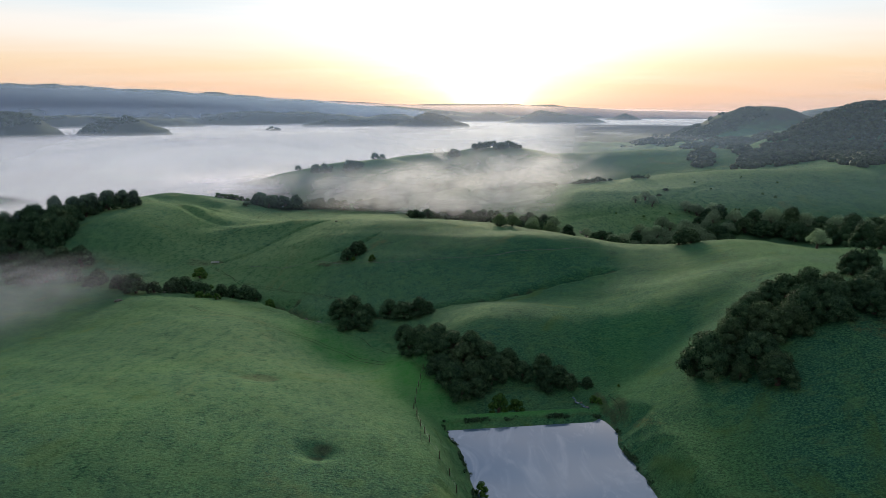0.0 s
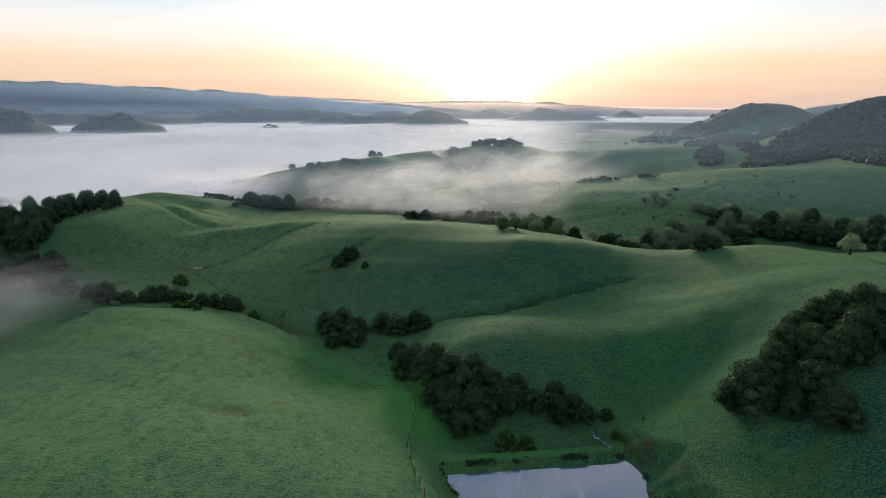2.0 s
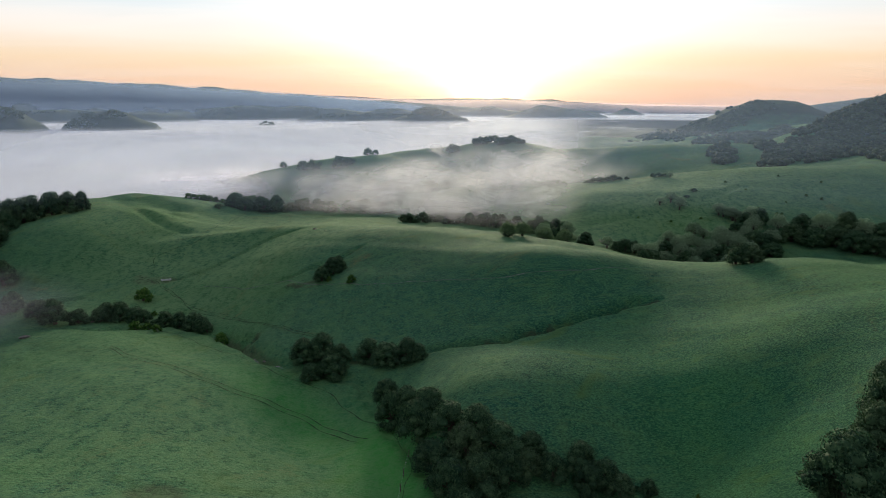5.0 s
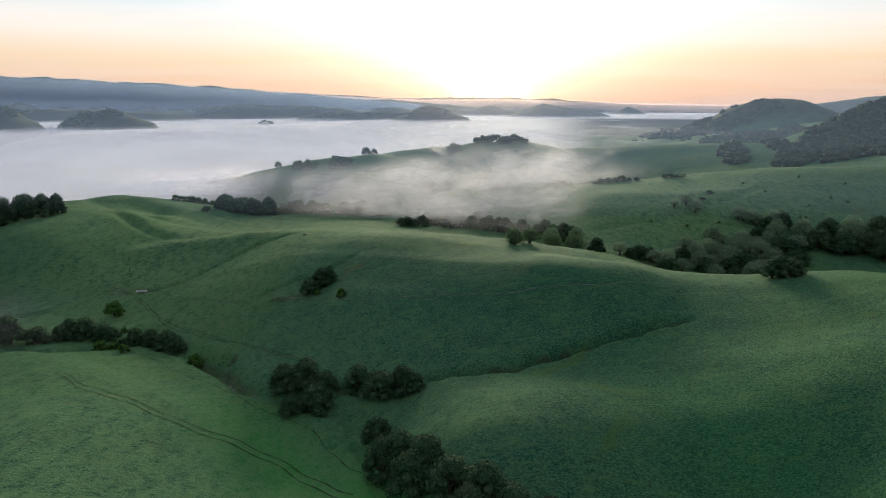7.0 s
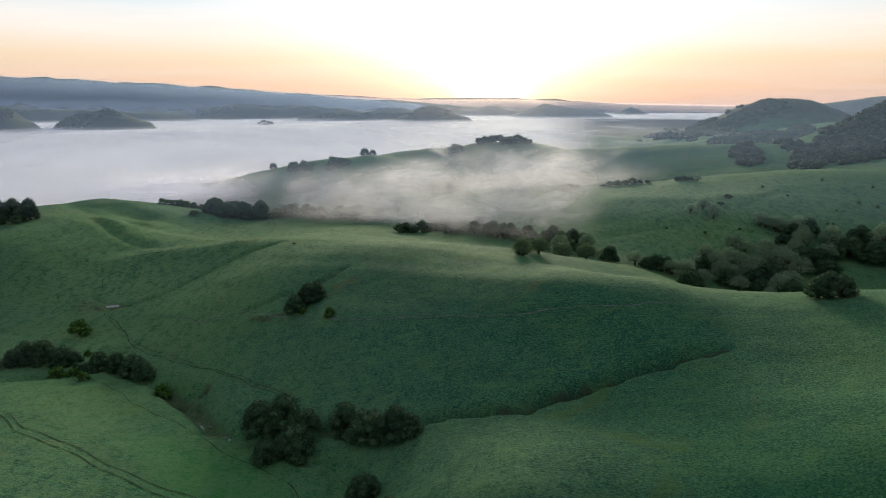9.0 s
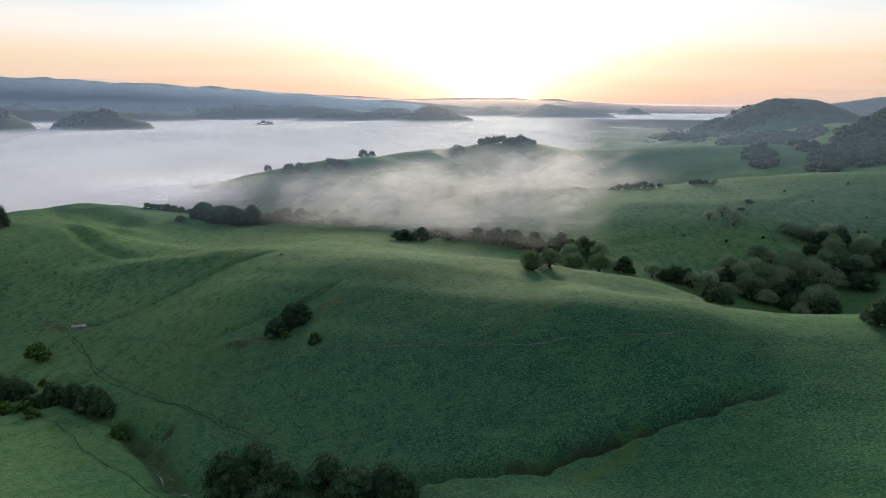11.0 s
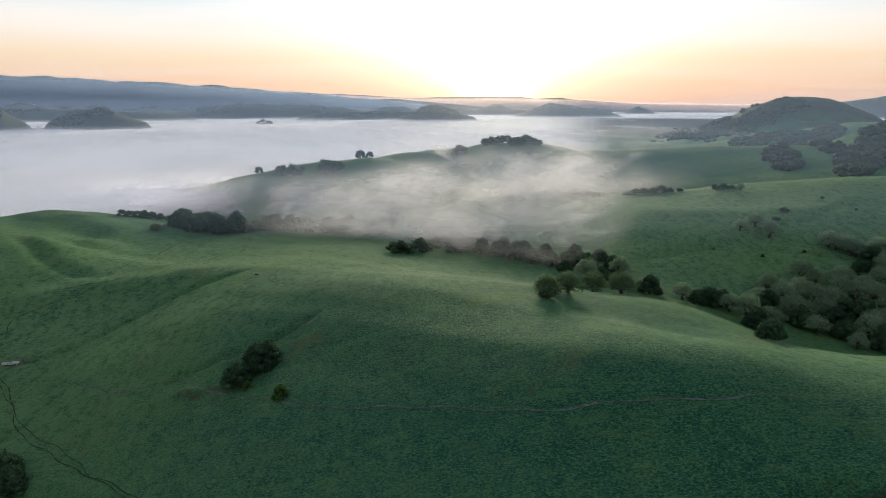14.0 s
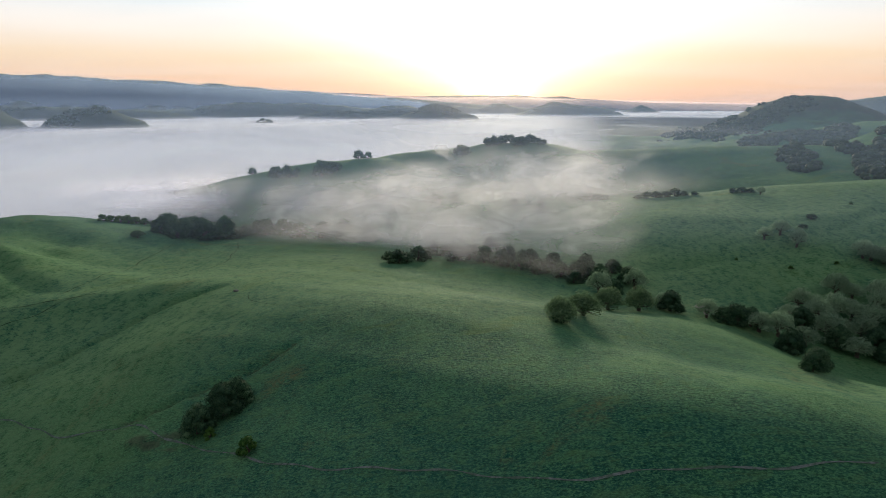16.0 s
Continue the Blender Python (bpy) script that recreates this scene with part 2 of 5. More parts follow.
# ---- the lie of the land ----


def gauss(x, y, cx, cy, h, rx, ry, turn):
    a = radians(turn)
    u = (x - cx) * math.cos(a) + (y - cy) * math.sin(a)
    v = (y - cy) * math.cos(a) - (x - cx) * math.sin(a)
    return h * np.exp(-0.5 * (u / rx) ** 2 - 0.5 * (v / ry) ** 2)


# centre x, y; height; half-widths along and across; turn
KNOLLS = [
    (89.0, 156.8, 12.2, 310.1, 183.3, 13.4),
    (-52.4, 70.1, 14.9, 49.1, 32.3, -9.5),
    (-17.4, 23.9, 11.0, 16.8, 14.7, -2.2),
    (-16.7, 126.8, -8.0, 13.1, 22.2, 21.6),
    (-57.1, 180.3, -5.0, 32.0, 18.3, -53.3),
    (-2.6, 217.1, 12.5, 42.2, 33.0, -14.0),
    (-36.5, 247.0, 4.7, 35.4, 40.0, 9.3),
    (120.0, 153.0, 14.3, 61.7, 45.5, 29.2),
    (39.0, 188.3, 7.3, 20.4, 13.4, 9.1),
    (78.7, 112.1, 16.5, 22.3, 38.7, 1.9),
    (-158.2, 318.4, 12.6, 34.4, 56.3, 4.6),
    (121.4, 361.1, 17.5, 98.7, 45.6, -34.3),
    (271.6, 397.9, 31.4, 81.0, 89.5, 32.0),
    (98.0, 241.5, -9.3, 46.7, 18.2, 7.1),
]
SLOPES = [
    (15.5, 100.8, -4.3, 14.0, 13.3, 1.0),
    (15.2, 366.4, -6.9, 70.5, 33.5, 12.5),
    (8.9, 130.3, 7.1, 14.0, 13.5, -6.9),
    (33.7, 237.5, 5.9, 22.9, 13.8, -3.4),
    (-91.7, 273.4, 4.2, 38.1, 13.4, -12.2),
    (50.2, 95.3, 1.3, 19.9, 23.5, -0.4),
    (-103.2, 491.6, 14.8, 94.1, 22.4, 28.5),
    (50.4, 642.5, 23.7, 60.0, 26.7, 26.1),
    (364.8, 721.1, 6.0, 172.2, 52.0, 17.9),
    (504.7, 717.2, 39.5, 166.8, 142.6, 17.1),
    (641.9, 1220.0, 78.1, 97.1, 122.2, -1.3),
    (-50.7, 567.8, 19.1, 62.4, 25.0, 53.1),
    (-148.0, 442.9, -8.3, 13.0, 22.8, 55.5),
    (174.9, 558.4, 22.6, 71.4, 44.7, -32.3),
]
RISES = [
    (-264.0, 383.2, 12.0, 106.5, 48.4, -8.4),
    (76.9, 190.4, -1.9, 20.3, 13.4, -11.4),
    (-80.9, 165.8, 6.5, 16.8, 15.8, 0.9),
    (-73.0, 189.1, -2.4, 13.7, 13.1, -15.6),
    (-143.5, 214.3, -5.7, 37.8, 15.5, 11.6),
    (86.1, 177.8, 5.0, 15.4, 22.2, -14.8),
    (-56.5, 136.5, 5.4, 23.2, 18.4, 6.5),
    (30.0, 119.7, 0.1, 18.1, 17.9, -0.0),
    (-171.9, 415.1, -9.4, 37.0, 29.4, 7.1),
    (-37.9, 317.5, 7.1, 32.3, 38.3, 1.5),
    (-133.2, 243.5, 10.5, 24.7, 29.3, -1.6),
    (374.6, 519.0, 54.0, 63.1, 34.4, -12.4),
    (110.8, 602.0, 6.4, 41.1, 29.1, -27.9),
    (125.4, 454.1, -4.9, 48.8, 13.6, -33.5),
]
FOLDS = [
    (243.0, 427.4, -6.7, 20.5, 24.4, 9.0),
    (210.2, 387.9, -5.7, 27.8, 16.2, -20.7),
    (79.4, 328.1, 5.1, 16.9, 26.3, 5.7),
    (61.4, 235.2, 5.2, 13.0, 18.3, -0.7),
]
SWELLS = [
    (50.0, 118.0, -3.0, 15.0, 6.5, 14.0),
    (68.0, 155.0, -2.0, 12.0, 12.0, 0.0),
    (38.0, 114.0, -2.8, 12.0, 11.0, 0.0),
    (75.5, 139.4, -3.6, 20.0, 20.0, 0.0),
    (-16.4, 113.3, 3.4, 14.0, 14.0, 0.0),
    (122.5, 308.6, 3.4, 14.0, 14.0, 0.0),
    (20.3, 204.9, 1.9, 14.0, 14.0, 0.0),
    (-30.8, 207.0, -2.6, 14.0, 14.0, 0.0),
    (-117.6, 329.5, 2.5, 30.0, 30.0, 0.0),
    (-81.7, 163.0, -2.8, 14.0, 14.0, 0.0),
    (30.8, 130.7, 1.5, 14.0, 14.0, 0.0),
]
NEAR_HILLS = KNOLLS + SLOPES + RISES + FOLDS + SWELLS
FAR_HILLS = [
    (300.0, 1000.0, 14.0, 170.0, 160.0, 0.0),
    (-215.0, 288.0, 6.0, 40.0, 45.0, 0.0),
    (-225.0, 350.0, -7.0, 40.0, 30.0, 0.0),
    (-248.0, 410.0, -12.0, 40.0, 22.0, -15.0),
    (-415.0, 1480.0, 27.0, 24.0, 28.0, 0.0),
]


def away_from(x, y, line):
    """Distance from the points to a polyline, and how far along it (0 to 1) they lie."""
    best, along = np.full(np.shape(x), 1e9), np.zeros(np.shape(x))
    n = len(line) - 1
    for i in range(n):
        (ax, ay), (bx, by) = line[i], line[i + 1]
        dx, dy = bx - ax, by - ay
        s = np.clip(((x - ax) * dx + (y - ay) * dy) / (dx * dx + dy * dy), 0, 1)
        d = np.hypot(x - ax - s * dx, y - ay - s * dy)
        along = np.where(d < best, (i + s) / n, along)
        best = np.minimum(best, d)
    return best, along


def wavy(x, y, size, seed):
    """Smooth unevenness of about that size, between -1 and 1."""
    k = 6.283 / size
    a = np.sin(k * (x * 0.91 + y * 0.42) + seed) * np.sin(k * (y * 0.83 - x * 0.37) + 1.7 * seed)
    b = np.sin(k * 1.93 * (x * 0.31 - y * 0.95) + 2.3 * seed) * np.sin(k * 2.17 * (x * 0.88 + y * 0.21) + 0.6 * seed)
    return 0.65 * a + 0.35 * b


POND_Z = 15.5
DAM = [(-3.0, 96.0), (1.6, 96.7), (13.5, 98.0), (26.0, 99.4)]
# line, depth, half-width
CHANNELS = []
CHANNELS.append(([(-172.0, 336.0), (-159.0, 324.7), (-141.8, 305.4), (-129.6, 295.7), (-121.2, 294.4), (-112.0, 292.0)], 1.5, 4.0))
CHANNELS.append(([(-150.0, 331.0), (-144.2, 322.8), (-135.6, 315.7), (-126.7, 314.6), (-118.3, 314.3)], 1.9, 6.0))
CHANNELS.append(([(-127.3, 281.8), (-119.9, 277.7), (-115.2, 272.9), (-108.4, 267.1), (-101.9, 264.4), (-94.1, 261.3)], 1.1, 1.6))
CHANNELS.append(([(-108.7, 184.1), (-85.1, 174.8), (-73.3, 191.8), (-54.2, 178.3), (-44.5, 168.5), (-38.9, 162.2), (-29.1, 157.2), (-15.9, 151.5), (-8.4, 130.3), (-1.6, 114.0), (7.5, 109.9), (19.9, 110.1), (25.3, 106.1), (27.3, 100.2)], 1.2, 1.2))
CHANNELS.append(([(-18.8, 158.1), (-3.1, 155.5), (7.8, 155.4), (13.4, 154.6), (17.4, 157.2), (24.0, 159.0), (31.1, 162.0), (36.9, 163.4), (43.1, 165.6), (49.0, 165.3)], 2.8, 0.9))
CHANNELS.append(([(63.4, 295.9), (79.3, 298.3), (92.9, 300.2), (106.4, 301.8), (123.8, 306.7), (147.1, 319.9)], 1.2, 1.3))
CHANNELS.append(([(-87.0, 221.0), (-80.9, 226.4), (-77.4, 229.7), (-73.1, 235.0), (-68.5, 240.5), (-64.1, 247.5), (-58.5, 253.1), (-54.8, 256.0), (-51.8, 258.9)], 1.5, 0.75))
CHANNELS.append(([(-47.9, 204.9), (-42.1, 207.4), (-38.5, 210.6), (-34.3, 211.9), (-29.0, 214.3), (-24.0, 218.9)], 1.3, 0.6))
CHANNELS.append(([(-56.0, 180.3), (-50.0, 174.9), (-45.6, 171.2), (-42.2, 167.4), (-39.5, 163.5), (-36.0, 160.0)], 2.0, 1.9))
CHANNELS.append(([(-50.0, 174.9), (-46.9, 174.5), (-44.9, 177.0)], 1.6, 1.1))
CHANNELS.append(([(10.2, 155.6), (13.4, 155.2), (17.4, 157.4), (21.6, 158.9), (25.0, 159.9)], 1.6, 1.5))
CHANNELS.append(([(-79.1, 196.0), (-73.7, 197.4), (-70.4, 199.3)], 1.0, 0.9))
CHANNELS.append(([(-112.0, 202.0), (-108.1, 204.8), (-105.8, 206.7)], 0.9, 0.9))
# spurs: line, height, half-width
SPURS = []
SPURS.append(([(-99.7, 240.6), (-98.5, 247.1), (-92.6, 252.6), (-81.8, 255.9), (-70.6, 259.4), (-60.7, 268.2)], 2.0, 5.0))
SPURS.append(([(-133.0, 300.0), (-122.0, 286.0), (-108.0, 278.0)], 1.8, 5.0))
SPURS.append(([(-122.0, 303.0), (-112.0, 302.0), (-100.0, 296.0)], 1.2, 5.0))
# line, half-width, how bare
TRACKS = []
TRACKS.append(([(-72.2, 212.6), (-57.7, 205.5), (-45.7, 203.8), (-41.0, 201.2), (-33.4, 197.2), (-22.9, 190.6), (-15.1, 187.9), (-4.0, 185.3), (6.3, 182.3), (14.5, 180.5), (20.2, 179.6), (28.2, 179.1), (37.4, 179.3), (47.5, 179.9)], 0.6, 0.3))
TRACKS.append(([(-97.9, 224.3), (-90.5, 220.9), (-83.0, 212.3), (-74.8, 204.1), (-62.8, 195.0), (-50.6, 185.9), (-41.6, 178.7), (-34.8, 173.0), (-24.9, 167.4)], 0.45, 0.9))
TRACKS.append(([(-73.0, 158.9), (-58.3, 148.9), (-43.7, 142.2), (-31.8, 139.1), (-22.1, 135.3), (-12.6, 125.4)], 0.6, 0.8))
TRACKS.append(([(-71.1, 158.8), (-57.7, 150.3), (-43.0, 143.5), (-31.0, 140.5), (-21.1, 136.4), (-11.2, 125.4)], 0.6, 0.9))
TRACKS.append(([(-75.3, 186.4), (-51.6, 166.8), (-33.1, 153.9), (-20.7, 145.8), (-9.4, 128.6)], 0.5, 0.8))
TRACKS.append(([(-86.7, 217.6), (-68.1, 197.3), (-47.3, 183.3), (-26.9, 168.7)], 0.6, 0.8))
TRACKS.append(([(-14.1, 148.4), (-4.7, 118.1), (-4.4, 109.1), (-4.9, 95.8), (-2.0, 78.7), (1.3, 74.7)], 0.25, 0.9))
TRACKS.append(([(-74.9, 296.2), (-83.9, 260.4), (-97.7, 240.4), (-95.7, 230.5)], 0.55, 0.8))
TRACKS.append(([(-77.5, 344.2), (-80.2, 305.1), (-78.3, 270.6)], 0.5, 0.7))
TRACKS.append(([(-1.5, 90.9), (0.5, 83.1), (1.9, 79.0), (3.6, 74.7)], 0.25, 0.8))
TRACKS.append(([(-42.1, 249.3), (-39.6, 243.9), (-33.7, 237.9), (-24.9, 232.5)], 0.4, 0.6))
TRACKS.append(([(-92.0, 366.7), (-80.5, 350.0), (-71.0, 312.7), (-71.1, 284.9), (-72.4, 266.0), (-82.6, 258.5), (-99.1, 249.8)], 0.8, 0.9))
TRACKS.append(([(-98.9, 352.1), (-99.7, 346.2), (-96.7, 310.9), (-90.6, 275.7), (-91.5, 258.2)], 0.7, 0.8))
TRACKS.append(([(31.0, 102.9), (31.5, 99.0), (31.6, 95.4)], 0.4, 0.8))
TRACKS.append(([(25.0, 105.3), (24.9, 103.8), (25.4, 100.9)], 0.35, 0.8))
HOLLOWS = [
    (11.5, 103.0, -1.7, 9.0, 2.6, 6),
    (-33.5, 101.0, -0.5, 2.6, 1.6, 0),
    (-17.4, 73.5, -1.3, 1.8, 1.5, 0),
    (-42.2, 199.6, 0.8, 1.8, 1.2, 0),
]
BARE_SPOTS = [
    (-17.0, 75.0, 2.0, 1.5, 0.8),
    (-33.5, 101.3, 4.2, 2.6, 0.9),
    (-42, 199.5, 2.2, 1.5, 0.8),
    (-37, 199.8, 4.0, 1.5, 0.75),
    (32, 98, 2.0, 6.0, 0.7),
    (29.5, 104, 1.5, 3.0, 0.7),
    (-91.5, 222.0, 7.0, 2.8, 1.5),
    (-97.3, 224.8, 3.0, 1.6, 0.9),
    (-36.0, 100.6, 2.6, 1.6, 0.75),
    (-89.0, 221.4, 4.5, 2.6, 0.9),
    (-39.7, 198.4, 2.6, 1.3, 0.8),
    (-36.0, 196.9, 2.0, 0.8, 0.7),
    (-17.4, 73.2, 1.6, 1.2, 0.8),
    (29.8, 100.8, 1.2, 4.0, 0.85),
    (30.6, 97.0, 1.0, 3.5, 0.75),
]
LUSH_SPOTS = [
    (12, 98.2, 0.75, 11, 1.0, 6.5),
    (-8, 118, 1.0, 5, 16, 20),
    (-25, 137, 0.8, 6, 18, 40),
    (40, 120, 0.2, 10, 20, 0),
]
# paler grass, with raking brow light and some haze put into the colour
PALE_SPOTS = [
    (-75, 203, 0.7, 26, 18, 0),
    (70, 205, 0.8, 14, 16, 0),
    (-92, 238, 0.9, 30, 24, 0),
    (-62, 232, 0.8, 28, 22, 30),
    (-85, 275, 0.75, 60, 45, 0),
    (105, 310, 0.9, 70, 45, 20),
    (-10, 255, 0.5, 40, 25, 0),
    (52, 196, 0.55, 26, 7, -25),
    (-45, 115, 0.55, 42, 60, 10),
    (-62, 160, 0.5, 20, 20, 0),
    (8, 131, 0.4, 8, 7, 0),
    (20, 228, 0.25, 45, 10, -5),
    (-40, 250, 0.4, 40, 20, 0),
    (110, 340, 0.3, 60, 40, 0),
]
# distance, thickness, crest heights by bearing, roughness
RANGES = []
RANGES.append((3700, 150, [(-42.6, 0), (-41.4, 200), (-35.1, 202), (-33.4, 197), (-32.3, 202), (-31.6, 194), (-30.5, 199), (-29.1, 192), (-27.8, 185), (-25.7, 182), (-23.6, 178), (-21.9, 168), (-19.2, 154), (-16.9, 146), (-14.5, 135), (-12.0, 129), (-9.5, 110), (-7.0, 101), (-4.9, 98), (-2.3, 85), (0.3, 72), (3.4, 55), (7.5, 36), (8.7, 0)], 0.35))
RANGES.append((4500, 120, [(-24.9, 0), (-23.7, 163), (-22.0, 183), (-21.0, 195), (-19.9, 192), (-18.8, 178), (-17.1, 175), (-16.0, 161), (-11.6, 143), (-9.5, 140), (-7.0, 129), (-4.9, 117), (-2.3, 117), (0.8, 121), (3.4, 123), (6.0, 123), (8.0, 109), (10.1, 116), (11.6, 97), (13.6, 89), (15.3, 81), (18.4, 69), (25.1, 65), (35.5, 59), (36.7, 0)], 0.25))
RANGES.append((4080, 110, [(-3.5, 0), (-2.3, 47), (-1.3, 55), (0.8, 62), (3.4, 87), (5.5, 94), (8.5, 83), (12.1, 94), (15.5, 76), (18.4, 69), (25.1, 59), (29.2, 46), (30.4, 0)], 0.2))
RANGES.append((2800, 90, [(-2.0, 0), (-0.8, 45), (0.0, 50), (0.8, 55), (2.6, 45), (3.4, 58), (4.3, 67), (5.2, 60), (6.2, 48), (7.5, 45), (8.7, 0)], 0.2))
RANGES.append((2450, 100, [(4.5, 0), (5.7, 24), (7.0, 41), (8.0, 56), (9.0, 71), (9.7, 69), (11.5, 58), (13.0, 52), (14.0, 42), (14.9, 29), (16.1, 0)], 0.2))
RANGES.append((3300, 70, [(13.3, 0), (14.5, 23), (15.5, 31), (16.2, 51), (16.7, 57), (17.4, 46), (18.4, 21), (19.6, 0)], 0.1))
RANGES.append((1780, 80, [(-5.5, 0), (-4.3, 32), (-3.3, 41), (-2.5, 54), (-1.5, 61), (-0.7, 60), (0.3, 51), (1.3, 40), (2.3, 32), (3.5, 0)], 0.2))
RANGES.append((1930, 70, [(-14.1, 0), (-12.9, 30), (-11.9, 38), (-10.4, 45), (-8.4, 46), (-6.4, 45), (-4.3, 44), (-3.3, 43), (-2.3, 36), (-1.5, 29), (-0.3, 0)], 0.25))
RANGES.append((2250, 100, [(-26.1, 0), (-24.9, 38), (-23.6, 47), (-21.8, 45), (-20.5, 57), (-19.5, 63), (-17.7, 67), (-15.8, 67), (-14.8, 61), (-13.4, 67), (-12.2, 65), (-10.9, 59), (-9.4, 59), (-8.2, 51), (-6.9, 47), (-5.4, 55), (-3.6, 57), (-2.6, 47), (-1.3, 31), (-0.1, 0)], 0.25))
RANGES.append((2030, 80, [(-39.5, 0), (-38.3, 53), (-35.0, 54), (-34.3, 57), (-33.3, 54), (-31.8, 57), (-30.7, 54), (-29.6, 55), (-29.0, 51), (-27.6, 47), (-25.6, 47), (-23.5, 43), (-22.2, 33), (-21.6, 27), (-20.4, 0)], 0.25))
RANGES.append((1380, 70, [(-32.2, 0), (-31.0, 33), (-30.4, 39), (-29.4, 49), (-28.4, 55), (-27.6, 60), (-27.0, 56), (-26.1, 47), (-25.3, 38), (-24.5, 32), (-23.3, 0)], 0.1))
RANGES.append((1360, 90, [(-41.7, 0), (-40.5, 70), (-37.6, 69), (-34.5, 61), (-34.0, 61), (-33.5, 53), (-32.9, 41), (-32.4, 34), (-31.2, 0)], 0.1))
RANGES.append((2700, 170, [(-60, 0), (22, 0), (27, 20), (31, 70), (36, 110), (60, 150)], 0.8))



def ground_height(x, y):
    x, y = np.asarray(x, float), np.asarray(y, float)
    z = np.full(np.shape(x), 2.0)
    for row in NEAR_HILLS:
        z = z + gauss(x, y, *row)
    r = np.hypot(x, y)
    far = np.clip((r - 420) / 500, 0, 1)
    for row in FAR_HILLS:
        z = z + gauss(x, y, *row)
    z = z + 0.22 * wavy(x, y, 23, 1.0) + 0.5 * wavy(x, y, 61, 2.0) * np.clip(r / 200, 0, 1)
    z = z + far * (3.5 * wavy(x, y, 170, 3.0) + 1.5 * wavy(x, y, 60, 4.0))
    # far ranges
    ang = np.degrees(np.arctan2(x, y))
    for dist, thick, rows, rough in RANGES:
        a, h = zip(*rows)
        crest = np.interp(ang, a, h)
        crest = crest + rough * crest * (0.03 * np.sin(ang * 0.9 + dist) + 0.018 * np.sin(ang * 2.3 + 2 * np.sin(ang * 0.7)) + 0.010 * np.sin(ang * 6.1 + 3 * np.sin(ang * 1.9)) + 0.006 * np.sin(ang * 17.0 + 4 * np.sin(ang * 5.3)))
        flank = thick * (1 + 0.35 * wavy(x, y, 260, dist * 0.01))
        z = np.maximum(z, 2 + np.where(crest > 0, crest, 0) * np.exp(-0.5 * ((r - dist) / flank) ** 2))
    # spurs, creek and gullies
    for line, rise, width in SPURS:
        d, s = away_from(x, y, line)
        z = z + rise * np.minimum(1, 5 * np.minimum(s, 1 - s) + 0.2) * np.exp(-0.5 * (d / width) ** 2)
    for line, depth, width in CHANNELS:
        d, s = away_from(x, y, line)
        d = d + 0.5 * wavy(x, y, 9, 5.0) + 0.35 * wavy(x, y, 4.2, 6.0)
        z = z - depth * np.minimum(1, 6 * np.minimum(s, 1 - s) + 0.25) * np.exp(-0.5 * (d / width) ** 2)
    # hollows and mounds
    for row in HOLLOWS:
        z = z + gauss(x, y, *row)
    # dam and pond
    inside = pond_shape(x, y)
    out = np.maximum(-inside, 0)
    bank = POND_Z + np.where(inside > 0, np.maximum(-0.4 * inside, -1.6), 0.45 * out + 0.14 * out ** 2)
    ease = 0.05 + np.clip(0.8 * out, 0, 3)
    soft = np.clip(0.5 + 0.5 * (bank - z) / ease, 0, 1)
    z = np.where(out < 14, bank * (1 - soft) + z * soft - ease * soft * (1 - soft), z)
    d, s = away_from(x, y, DAM)
    crest = POND_Z + 1.05 - 0.55 * np.maximum(d - 0.75, 0) ** 1.1
    return np.where(d < 6, np.maximum(z, crest), z)


def pond_shape(x, y):
    """Metres inside (+) or outside (-) the pond's shore."""
    left, right, top = 0.1 + 0.30 * np.clip(96 - y, 0, 12) + 0.12 * np.clip(84 - y, 0, 40), 28.6 + 0.13 * (96 - y), 95.0 + 0.115 * x
    edge = 0.35 * wavy(x, y, 7, 7.0)
    corner = 30.6 - 0.4 * np.abs(y - 93)
    return np.minimum.reduce([x - left, np.maximum(right - x, corner - x), top - y, y - 52.0 + 0 * x]) + edge


def ground_at(x, y):
    return float(ground_height(np.array([x]), np.array([y]))[0])


def mesh_from(name, verts, faces, mat=None, smooth=True):
    me = bpy.data.meshes.new(name)
    verts, faces = np.asarray(verts, np.float32), np.asarray(faces, np.int32)
    me.vertices.add(len(verts))
    me.vertices.foreach_set("co", verts.ravel())
    k = faces.shape[1]
    me.loops.add(faces.size)
    me.loops.foreach_set("vertex_index", faces.ravel())
    me.polygons.add(len(faces))
    me.polygons.foreach_set("loop_start", np.arange(0, faces.size, k, dtype=np.int32))
    me.update(calc_edges=True)
    me.polygons.foreach_set("use_smooth", np.full(len(faces), smooth))
    if mat:
        me.materials.append(mat)
    return me


def grid_faces(rows, cols, closed=False):
    i, j = np.meshgrid(np.arange(rows - 1), np.arange(cols if closed else cols - 1), indexing="ij")
    a, jn = i * cols + j, (j + 1) % cols
    return np.stack([a, i * cols + jn, (i + 1) * cols + jn, (i + 1) * cols + j], -1).reshape(-1, 4)[:, ::-1]


def give(me, name, values):
    me.attributes.new(name, "FLOAT", "POINT").data.foreach_set("value", np.asarray(values, np.float32))


